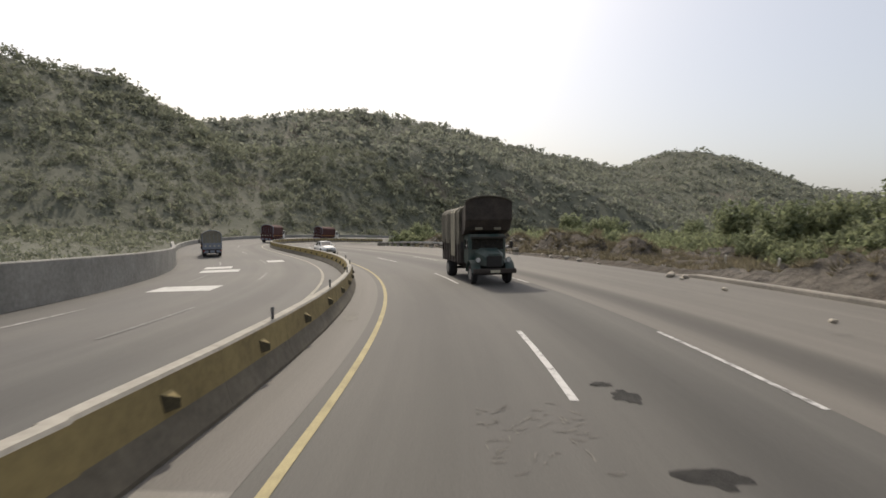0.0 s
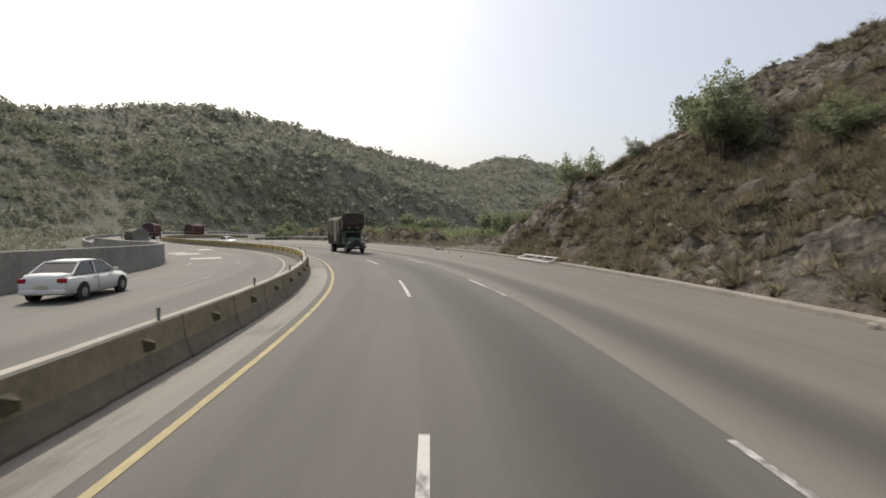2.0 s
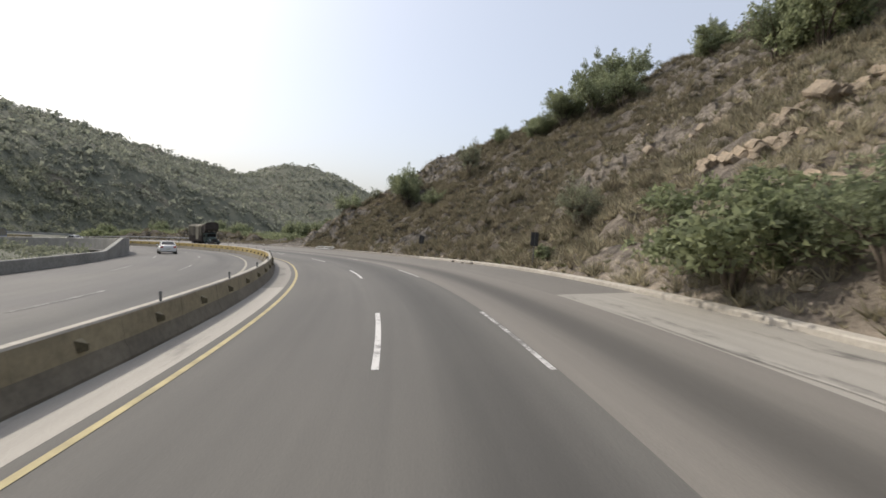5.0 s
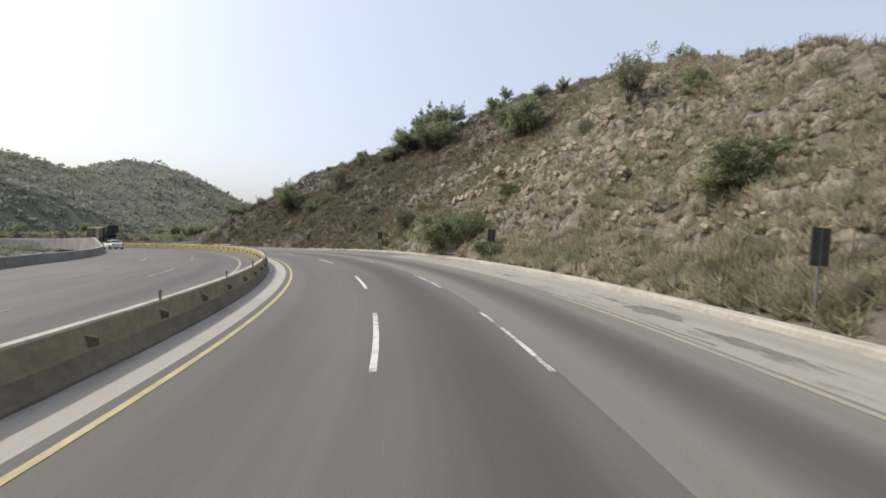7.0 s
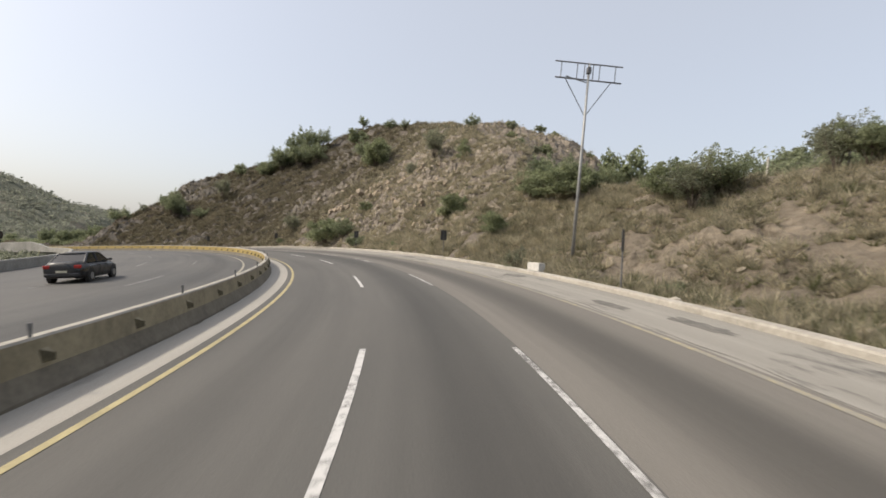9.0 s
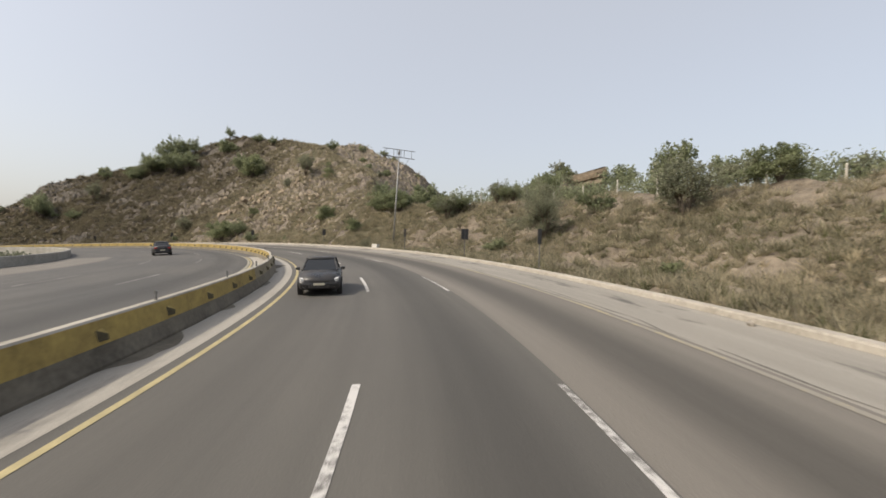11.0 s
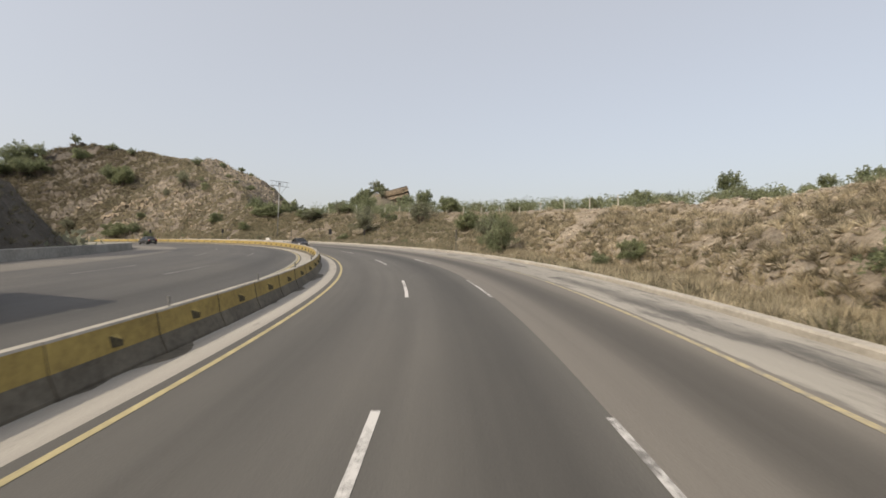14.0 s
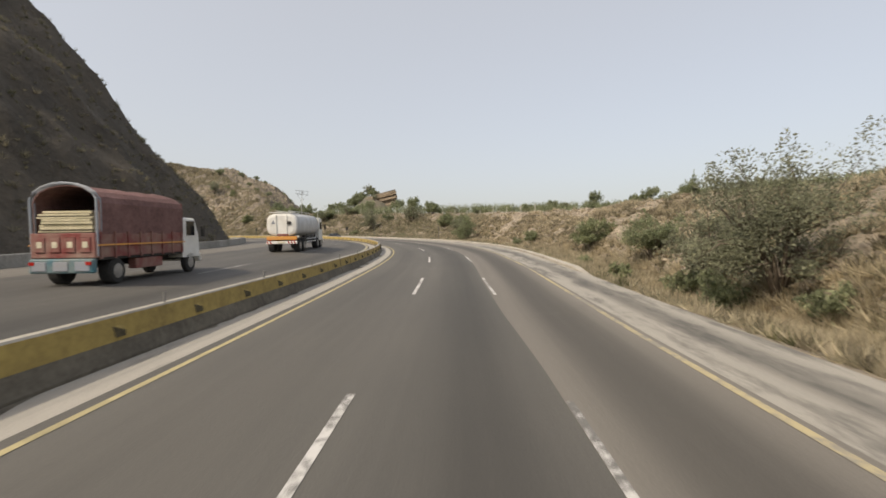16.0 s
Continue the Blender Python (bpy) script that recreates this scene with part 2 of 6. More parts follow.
M_LINE_FADED = worn_dash("worn_yellow_paint", (0.21, 0.197, 0.168), (0.386, 0.328, 0.189), 0.5)


def foliage(name, dark, light, island=0.35, patch=0.5):
    m, nt, b = nodes_of(name)
    p = position(nt)
    a = noise_tex(nt, p, patch, 3)
    c = ramp(nt, a, [(0.35, dark), (0.65, light)])
    r = nt.nodes.new("ShaderNodeNewGeometry").outputs["Random Per Island"]
    c = mixed(nt, 1.0, c, ramp(nt, r, [(0, (1 - island,) * 3), (1, (1 + island, 1 + island, 1 + 0.6 * island))]), "MULTIPLY")
    nt.links.new(c, b.inputs["Base Color"])
    b.inputs["Roughness"].default_value = 0.75
    b.inputs["Specular IOR Level"].default_value = 0.25
    tr = nt.nodes.new("ShaderNodeBsdfTranslucent")
    nt.links.new(c, tr.inputs[0])
    mx = nt.nodes.new("ShaderNodeMixShader")
    mx.inputs[0].default_value = 0.5
    out = nt.nodes["Material Output"]
    nt.links.new(b.outputs[0], mx.inputs[1])
    nt.links.new(tr.outputs[0], mx.inputs[2])
    nt.links.new(mx.outputs[0], out.inputs[0])
    return m


M_LEAF = foliage("dusty_leaves", (0.18, 0.206, 0.128), (0.295, 0.318, 0.205))
M_LEAF_BRIGHT = foliage("green_leaves", (0.175, 0.2, 0.118), (0.29, 0.312, 0.19))
M_LEAF_GREY = foliage("grey_green_leaves", (0.18, 0.19, 0.137), (0.29, 0.295, 0.215))
# hill scrub, leaf colour raised to suggest haze
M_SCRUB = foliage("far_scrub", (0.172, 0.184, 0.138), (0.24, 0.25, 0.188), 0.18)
M_GRASS = foliage("dry_grass", (0.245, 0.225, 0.158), (0.475, 0.424, 0.318), 0.25, 0.9)
M_GRASS_GOLD = foliage("golden_grass", (0.34, 0.295, 0.212), (0.59, 0.513, 0.385), 0.25, 0.8)
M_GRASS_BROWN = foliage("brown_grass", (0.113, 0.104, 0.072), (0.261, 0.225, 0.162), 0.28, 0.8)
M_BRUSH = foliage("grey_brown_brush", (0.117, 0.117, 0.0765), (0.252, 0.225, 0.167), 0.3, 0.45)
# paler copy for the distant ridge: haze painted into the leaf colour
M_SCRUB_HAZED = foliage("haze_paled_scrub", (0.2, 0.212, 0.175), (0.28, 0.288, 0.24), 0.25)
M_WEED = foliage("green_weeds", (0.113, 0.122, 0.063), (0.198, 0.198, 0.113), 0.3)
M_BARK = surface("bark", (0.07, 0.055, 0.04), (0.16, 0.13, 0.1), coarse=3, fine=20)
M_ROCK = surface("pale_rock", (0.215, 0.185, 0.142), (0.404, 0.353, 0.284), coarse=0.8, fine=6, bump=0.6, depth=0.05, per_island=0.25)
M_LEDGE = surface("bedded_rock", (0.126, 0.101, 0.0722), (0.302, 0.245, 0.178), coarse=0.9, fine=5, bump=0.9, depth=0.08, per_object=0.2)
M_STONE = surface("pale_stone", (0.258, 0.232, 0.189), (0.43, 0.396, 0.344), coarse=3, fine=15, bump=0.5, per_object=0.2)
M_POLE = surface("galvanised_pole", (0.24, 0.24, 0.235), (0.38, 0.38, 0.37), rough=0.55, coarse=1, fine=10, bump=0.05, metal=0.3)
M_STEEL = surface("weathered_steel", (0.1, 0.1, 0.105), (0.19, 0.19, 0.19), rough=0.6, coarse=2, fine=12, bump=0.05, metal=0.3)
M_SIGNBACK = surface("sign_back", (0.03, 0.03, 0.032), (0.07, 0.07, 0.07), rough=0.6, coarse=2, fine=12, bump=0.05)
M_WHITEWASH = surface("whitewash", (0.387, 0.37, 0.335), (0.619, 0.602, 0.568), coarse=1.5, fine=9, bump=0.2)
M_WHITEPAINT = surface("white_paint", (0.5, 0.49, 0.46), (0.75, 0.74, 0.72), coarse=3, fine=14, bump=0.05)
M_FENCE = surface("fence_concrete", (0.36, 0.34, 0.29), (0.58, 0.55, 0.48), coarse=2, fine=12, bump=0.2)

# ---- the road's line: heading, grade and bank along it, in metres and degrees ----
HEAD = [(-320,-75),(-240,-65),(-200,-52),(-150,-36),(-125,-16),(-100,8),(-80,27),(-62,30),(-45,23),(-30,13.5),(-15,3.5),(0,-5),(15,-11.5),(30,-18.2),(45,-26.2),(60,-33.9),(75,-41.2),(90,-49.5),(105,-57.8),(120,-65.5),(135,-73.5),(150,-81.37),(165,-88.86),(180,-95.99),(195,-104),(210,-111.9),(225,-116.8),(240,-118.2),(255,-118.7),(270,-119.6),(420,-122.6)]
GRADE = [(-320,-1.0),(-200,-2.2),(-100,-3.8),(-30,-3.5),(0,-3.0),(15,-2.9),(30,-2.6),(45,-1.8),(60,-0.9),(98,1.1),(120,1.6),(138,2.2),(165,2.7),(195,3.1),(230,2.9),(262,2.4),(420,2)]
BANK = [(-320,-3),(-160,-3),(-110,0),(-60,2.5),(0,2.8),(25,3.0),(38,4.2),(52,4.9),(75,4.9),(98,4.55),(113,4.1),(130,3.4),(146,2.4),(170,1.7),(190,1.3),(208,0.9),(226,0.5),(245,0.1),(262,-0.4),(420,-1)]
fine=np.arange(-320,420.01,.5)
def table(t,n=41):
    a=np.interp(fine,*zip(*t)); return np.convolve(np.pad(a,n//2,'edge'),np.ones(n)/n,'valid')
HA=np.radians(table(HEAD)); GA=np.radians(table(GRADE)); BA=np.tan(np.radians(table(BANK)))
def integ(d): x=np.r_[0,np.cumsum((d[1:]+d[:-1])*.25)]; return x-x[640]
RX=integ(np.sin(HA)); RY=integ(-np.cos(HA)); RZ=integ(-np.tan(GA))
def road(s,v,up=0.0):
    s=np.asarray(s,float); v=np.asarray(v,float)
    a=np.interp(s,fine,HA); b=np.interp(s,fine,BA)
    return np.stack([np.interp(s,fine,RX)+v*np.cos(a),np.interp(s,fine,RY)+v*np.sin(a),np.interp(s,fine,RZ)+v*b+up],-1)
def station(x,y):
    x=np.asarray(x,float).ravel();y=np.asarray(y,float).ravel()
    F=np.c_[RX,RY][::2]; out=np.empty((len(x),2))
    for i in range(0,len(x),4000):
        d=(x[i:i+4000,None]-F[:,0])**2+(y[i:i+4000,None]-F[:,1])**2; k=d.argmin(1)*2
        ex=x[i:i+4000]-RX[k]; ey=y[i:i+4000]-RY[k]
        out[i:i+4000,0]=fine[k]-(-ex*np.sin(HA[k])+ey*np.cos(HA[k])); out[i:i+4000,1]=ex*np.cos(HA[k])+ey*np.sin(HA[k])
    return out


def at_road(s, v, up=0.0, turn=0.0):
    """The pose of a thing at station s, v metres to the side: x along the road, y to the inside, z square to the surface."""
    a, b = np.interp(s, fine, HA), np.interp(s, fine, BA)
    x = Vector(road(s - 0.5, v) - road(s + 0.5, v)).normalized()
    n = Vector((math.cos(a), math.sin(a), b)).normalized()
    z = n.cross(x).normalized()
    y = z.cross(x)
    m = Matrix((x, y, z)).transposed().to_4x4()
    m.translation = road(s, v, up)
    return m @ pose(0, 0, 0, 0, 0, turn)


def upright(s, v, up=0.0, turn=0.0):
    """The same, but standing plumb."""
    m = pose(*road(s, v, up), 0, 0, math.degrees(np.interp(s, fine, HA)) + 90 + turn)
    return m


def mesh_ob(name, verts, faces, material, parent=None, smooth=False, uvs=None):
    me = bpy.data.meshes.new(name)
    me.from_pydata([tuple(map(float, p)) for p in verts], [], [tuple(map(int, f)) for f in faces])
    for m in material if isinstance(material, (list, tuple)) else [material]:
        me.materials.append(m)
    if uvs is not None:
        layer = me.uv_layers.new(name="UVMap")
        idx = np.empty(len(me.loops), dtype=np.int32)
        me.loops.foreach_get("vertex_index", idx)
        layer.data.foreach_set("uv", np.asarray(uvs, dtype=np.float32)[idx].ravel())
    if smooth:
        me.polygons.foreach_set("use_smooth", [True] * len(me.polygons))
    ob = new(name, me)
    if parent:
        ob.parent = parent
    return ob


def strip(name, s0, s1, offsets, material, up=0.0, step=1.5, ups=None):
    """A sheet along the road through the given offsets."""
    ss = np.linspace(s0, s1, max(2, int(abs(s1 - s0) / step) + 1))
    vv = np.asarray(offsets, float)
    S, V = np.meshgrid(ss, vv, indexing="ij")
    P = road(S, V, up).reshape(-1, 3)
    if ups is not None:
        P[:, 2] += np.tile(ups, len(ss))
    n = len(vv)
    f = [(i * n + j, i * n + j + 1, (i + 1) * n + j + 1, (i + 1) * n + j) for i in range(len(ss) - 1) for j in range(n - 1)]
    if s1 > s0:
        f = [q[::-1] for q in f]
    return mesh_ob(name, P, f, material, uvs=np.c_[S.ravel(), V.ravel()])

# ---- road ----
S0, S1 = -250.0, 330.0
KERB = [(-250, 14.2), (-60, 14.2), (-15, 13.5), (18, 12.6), (35, 11.9), (50, 11.4), (75, 10.7), (97, 10.3), (130, 10.3), (175, 10.9), (200, 10.5), (228, 9.2), (246, 8.8), (330, 8.8)]
WALL = [(-250, -18.5), (-70, -18.2), (-40, -17.2), (-15, -16.1), (10, -16.4), (30, -17.2), (60, -20.5), (110, -22), (180, -23.2), (330, -23.2)]
RAISED = [(-250, 0.0), (-10, 0.0), (60, 0.3), (150, 0.4), (190, 0.8), (220, 0.95), (240, 0.75), (330, 0.7)]  # the opposite carriageway above ours


YELLOW = [(-5, -3.5), (9, -3.27), (22, -3.33), (31, -3.22), (40, -3.34), (200, -3.4), (235, -3.65)]  # the median edge line


def edge_at(s):
    return np.interp(s, *zip(*YELLOW))


def median_at(s):
    return edge_at(s) - 1.68


LINE_1 = [(-12, 0.32), (8, 0.1), (27, 0.0), (45, 0.25), (80, 0.16), (95, 0.22), (112, 0.15), (130, 0.12), (185, 0.02), (205, 0.08), (240, 0.05)]  # the dashed lines wander a little
LINE_2 = [(-12, 3.98), (2, 3.75), (10, 3.95), (22, 3.85), (30, 3.76), (37, 3.52), (46, 3.5), (60, 3.52), (180, 3.5), (215, 3.38), (228, 3.34), (239, 3.26), (248, 3.38), (256, 3.44)]
JOINT = [(-12, 4.08), (2, 3.8), (10, 4.03), (22, 3.93), (30, 3.85), (37, 3.62), (46, 3.58), (60, 3.62), (180, 3.6), (216, 3.44), (230, 3.3), (239, 3.14), (247, 3.18), (253, 3.36), (262, 3.4)]  # edge of the dark asphalt


SIDE = [(0, 7.38), (200, 7.38), (212, 6.97), (220, 6.72), (232, 6.6), (240, 6.4), (250, 6.2), (330, 6.1)]
DRIFT = [(216, 0.0), (246, 0.8), (330, 0.9)]  # the tyre bands drift inwards with the line


def dash_at(s, line):
    return np.interp(s, *zip(*line))


def side_at(s):
    """The line along the outer shoulder."""
    return np.interp(s, *zip(*SIDE))


def kerb_at(s):
    return np.interp(s, *zip(*KERB))


def wall_at(s):
    return np.interp(s, *zip(*WALL))


def raised_at(s):
    return np.interp(s, *zip(*RAISED))


def inner_up(s, v):
    """The opposite carriageway climbs away from the median."""
    return raised_at(s) * np.clip((-v - 3.0) / 8.0, 0.2, 1.0)


def structure(ob, label, category):
    return tagged(ob, label, category, kind="structure")


def ribbon(name, s0, s1, rule, material, step=1.5, smooth=False, drift=((0, 0.0),)):
    """A sheet along the road; rule(s) gives the offsets and heights across at each station."""
    ss = np.linspace(s0, s1, max(2, int(abs(s1 - s0) / step) + 1))
    rows = [rule(s) for s in ss]
    n = len(rows[0])
    P, uv = [], []
    for s, r in zip(ss, rows):
        for v, up in r:
            P.append(road(s, v, up))
            uv.append((s, v + float(np.interp(s, *zip(*drift)))))
    f = [(i * n + j, i * n + j + 1, (i + 1) * n + j + 1, (i + 1) * n + j)[::-1] for i in range(len(ss) - 1) for j in range(n - 1)]
    return mesh_ob(name, P, f, material, uvs=uv, smooth=smooth)


structure(ribbon("road_lanes", S0, S1, lambda s: [(v, 0) for v in (edge_at(s) - 0.32, -1.8, 0, 1.8, dash_at(s, JOINT))], M_ASPHALT), "dark grey asphalt of two bending motorway lanes", "road")
structure(ribbon("road_outer_lane", S0, S1, lambda s: [(v, 0) for v in (dash_at(s, JOINT), 5.5, side_at(s) + 0.22)], M_OUTER, drift=DRIFT), "worn tan-grey outer lane with a dark tyre band", "road")
structure(ribbon("road_shoulder", 200, S1, lambda s: [(side_at(s) + 0.22, 0), ((7.6 + kerb_at(s)) / 2, 0), (kerb_at(s) + 0.1, 0)], M_SHOULDER_TAR, drift=DRIFT), "stained concrete hard shoulder streaked with tar", "road")
structure(ribbon("road_shoulder", 57, 200, lambda s: [(7.6, 0), ((7.6 + kerb_at(s)) / 2, 0), (kerb_at(s) + 0.1, 0)], M_SHOULDER), "pale concrete hard shoulder blotched with tar", "road")
structure(ribbon("road_shoulder", S0, 57, lambda s: [(7.6, 0), ((7.6 + kerb_at(s)) / 2, 0), (kerb_at(s) + 0.1, 0)], M_SHOULDER_OLD), "tan-grey worn hard shoulder", "road")
structure(ribbon("road_margin", S0, -4.5, lambda s: [(median_at(s) + 0.2, 0.004), (edge_at(s) - 0.32, 0.004)], M_MARGIN_OLD), "grey worn margin along the median barrier", "pavement")
structure(ribbon("road_margin", -4.5, 52, lambda s: [(median_at(s) + 0.2, 0.004), (edge_at(s) - 0.32, 0.004)], M_STRIP_DARKER), "darker grey concrete margin strip along the median barrier", "pavement")
structure(ribbon("road_margin", 52, S1, lambda s: [(median_at(s) + 0.2, 0.004), (edge_at(s) - 0.32, 0.004)], M_STRIP), "pale concrete margin strip along the median barrier", "pavement")
structure(ribbon("road_inner", S0, S1, lambda s: [(v, inner_up(s, v)) for v in (wall_at(s) - 0.3, -18, -14, -11, -8, median_at(s) - 0.2)], M_INNER), "grey asphalt of the opposite carriageway", "road")
structure(ribbon("road_margin", 120, S1, lambda s: [(median_at(s) - 1.25, 0.005 + inner_up(s, median_at(s) - 1.25)), (median_at(s) - 0.2, 0.005 + inner_up(s, median_at(s) - 0.2))], M_STRIP), "pale concrete margin strip behind the median barrier", "pavement")
structure(ribbon("edge_line", 120, S1, lambda s: [(median_at(s) - 1.5, 0.008 + inner_up(s, median_at(s) - 1.5)), (median_at(s) - 1.36, 0.008 + inner_up(s, median_at(s) - 1.36))], M_YELLOW), "worn yellow edge line of the opposite carriageway", "road marking")
structure(ribbon("road_inner_shoulder", 110, S1, lambda s: [(v, 0.005 + inner_up(s, v)) for v in (wall_at(s) - 0.2, -20.5, -18)], M_OUTER), "pale worn shoulder below the inner hillside", "road")
structure(ribbon("edge_line", S0, S1, lambda s: [(edge_at(s) - 0.07, 0.008), (edge_at(s) + 0.07, 0.008)], M_YELLOW), "worn yellow edge line", "road marking")
for s0, s1, paint in ((88, 204, M_LINE_FAINT), (204, S1, M_LINE_FADED)):
    structure(ribbon("edge_line", s0, s1, lambda s: [(side_at(s) - 0.08, 0.008), (side_at(s) + 0.08, 0.008)], paint), "faded yellow line along the shoulder", "road marking")
structure(ribbon("edge_line", S0, S1, lambda s: [(-6.75, inner_up(s, -6.75) + 0.012), (-6.6, inner_up(s, -6.6) + 0.012)], M_YELLOW_FADED), "worn pale edge line of the opposite carriageway", "road marking")
DASHES = [-12.6 - 18 * k for k in range(11, 0, -1)] + [-12.6, 5.0, 24.2, 42.1, 60.2, 78.1, 90.8, 108.7, 127.3, 145.6, 164.2, 182.5, 200.5, 218.6, 236.7, 254.6, 272.6]
for e in DASHES:
    for line, shift, paint, half in ((LINE_1, 0.0, M_DASH, 0.072), (LINE_2, 0.3, M_DASH_WORN, 0.062)):
        tagged(ribbon("lane_dash", e + shift, e + shift + (5.3 if e == -12.6 else 6.3), lambda s: [(dash_at(s, line) - half, 0.008), (dash_at(s, line) + half, 0.008)], paint), "worn white lane dash on the asphalt", "road marking", "lane dashes", "structure")
for k in range(-10, 17):
    for off in (-10.3, -14.0):
        e = k * 18.0
        tagged(ribbon("lane_dash", e, e + 6, lambda s: [(off - 0.07, inner_up(s, off - 0.07) + 0.012), (off + 0.07, inner_up(s, off + 0.07) + 0.012)], M_DASH_FAINT), "worn white dash on the opposite carriageway", "road marking", "far lane dashes", "structure")
# painted slow-down bars and pale worn patches on the opposite carriageway
for s, v, w in ((-27.0, -13.0, 2.8), (-41.5, -13.6, 2.6), (-52.5, -9.2, 1.5), (-46.0, -14.0, 2.0)):
    tagged(ribbon("painted_bar", s, s + 2.8, lambda q: [(v - w / 2, raised_at(q) + 0.008), (v + w / 2, raised_at(q) + 0.008)], M_WHITE), "worn white slow-down bar painted on asphalt", "road marking", "painted bars", "structure")


def blot(name, s, v, length, width, material, seed, up=0.006, label="", category="road patch"):
    """An irregular patch with a broken edge."""
    rng = random.Random(seed)
    n = 22
    P = [road(s, v, up)]
    uv = [(s, v)]
    for i in range(n):
        a = 2 * math.pi * i / n
        r = rng.uniform(0.62, 1.08)
        q = (s + r * length / 2 * math.cos(a), v + r * width / 2 * math.sin(a))
        P.append(road(*q, up))
        uv.append(q)
    return structure(mesh_ob(name, P, [(0, 1 + (i + 1) % n, 1 + i) for i in range(n)], material, uvs=uv), label, category)


blot("pothole", -7.5, 1.15, 0.75, 0.5, M_HOLE, 1, label="broken pothole in the asphalt")
blot("pothole", -5.0, 1.15, 0.5, 0.85, M_HOLE, 2, label="broken pothole in the asphalt")
blot("pothole", -8.1, 0.95, 0.3, 0.45, M_HOLE, 3, label="small crumbled pothole in the asphalt")
for i, (s, v, l, w) in enumerate(((-15.0, -4.45, 2.2, 0.55), (-9.9, 9.8, 0.4, 1.9), (-8.0, 10.3, 0.6, 2.5), (-11.8, 8.5, 0.4, 0.6), (36, 8.8, 3.2, 0.3), (92, 9.0, 3.2, 1.2), (96, 8.6, 3.5, 0.5), (112, 9.3, 2.6, 1.1), (126, 9.2, 3.0, 0.8), (122.5, 8.6, 2.6, 0.7), (131, 9.8, 2.0, 0.7),
                                 (178, 9.0, 3.0, 0.9), (183, 8.6, 2.6, 0.6), (186, 9.8, 3.4, 0.6), (192, 9.4, 4.0, 0.7))):
    blot("tar_patch", s, v, l, w, M_TAR, 40 + i, label="dark tar patch on the concrete shoulder")
for s, v0, v1 in ((247.4, 4.2, 7.2), (246.2, 5.6, 8.4)):
    structure(strip("crack_seal", s, s + 0.03, np.linspace(v0, v1, 8), M_TAR, 0.007, step=0.1), "dark crack across the outer lane", "road patch")
structure(strip("crack_seal", 40.6, 40.68, [4.0, 11.4], M_TAR, 0.007, step=0.1), "tarred cross joint in the outer lane", "road patch")

# long tarred cracks beside the shoulder line
crng = random.Random(5)
for s, v, length in ((60, 7.75, 9), (82, 7.8, 14), (104, 7.9, 12), (118, 7.7, 16), (140, 8.0, 10), (150, 7.75, 18), (176, 7.9, 16), (196, 7.7, 12), (206, 8.4, 18), (226, 8.2, 20)):
    a, b = crng.uniform(0, 9), crng.uniform(0.006, 0.015)
    structure(ribbon("crack_seal", s, s + length, lambda q: [(v + k * b + 0.22 * noise.noise((q * 0.5, a, k * 0.2)), 0.007) for k in (-1, 1)], M_TAR, 0.35), "dark tarred crack running along the shoulder", "road patch")

# crazed asphalt between the potholes
for k in range(44):
    s, v, a = crng.uniform(-7.2, -5.0), crng.uniform(-1.3, 0.2), crng.uniform(0, 3.14)
    run = crng.uniform(0.05, 0.16)
    line = [(s + run * q * math.cos(a) + 0.02 * crng.uniform(-1, 1), v + run * q * math.sin(a) + 0.02 * crng.uniform(-1, 1)) for q in (-1, -0.4, 0.2, 0.8)]
    P = [road(q + d * math.sin(a) * 0.012, w - d * math.cos(a) * 0.012, 0.007) for q, w in line for d in (-1, 1)]
    structure(mesh_ob("asphalt_crack", P, [(2 * j, 2 * j + 1, 2 * j + 3, 2 * j + 2) for j in range(3)], M_TAR), "short dark crack in crazed asphalt", "road patch")

# ---- median barrier ----
def barrier_segment(paint, grime, label):
    root = new("barrier_segment")
    prof = [(-0.31, 0.0), (-0.31, 0.09), (-0.215, 0.32), (-0.175, 0.44), (-0.12, 0.92), (-0.09, 0.96), (0.09, 0.96), (0.12, 0.92), (0.175, 0.44), (0.215, 0.32), (0.31, 0.09), (0.31, 0.0)]
    L, n = 1.497, len(prof)
    v = [(x, y, z - 0.03) for x in (-L, L) for y, z in prof]
    f = [(i, i + 1, n + i + 1, n + i) for i in range(n - 1)] + [tuple(range(n))[::-1], tuple(range(n, 2 * n))]
    # road-side face takes the shade tone, the far face stays sunlit yellow
    body = mesh_ob("body", v, f, [M_BARRIER, grime, M_CONC, paint], root)
    for p, k in zip(body.data.polygons, [1, 1, 1, 3, 2, 2, 2, 0, 1, 1, 1, 1, 1]):
        p.material_index = k
    for side in (-1, 1):
        y0, y1 = side * 0.14, side * 0.27
        w = [(-0.11, y0, 0.48), (0.11, y0, 0.48), (0.11, y0, 0.72), (-0.11, y0, 0.72), (0.09, y1, 0.5), (0.09, y1, 0.62)]
        wedge = mesh_ob("reflector_bracket", w, [(0, 1, 4), (3, 5, 2), (1, 2, 5, 4), (0, 4, 5, 3), (0, 3, 2, 1)], [M_BRACKET, paint], root)
        wedge["label"] = "wedge-shaped reflector bracket with a dark face"
        wedge.data.polygons[1].material_index = 1
    return tagged(root, label, "barrier", "median barrier segments")


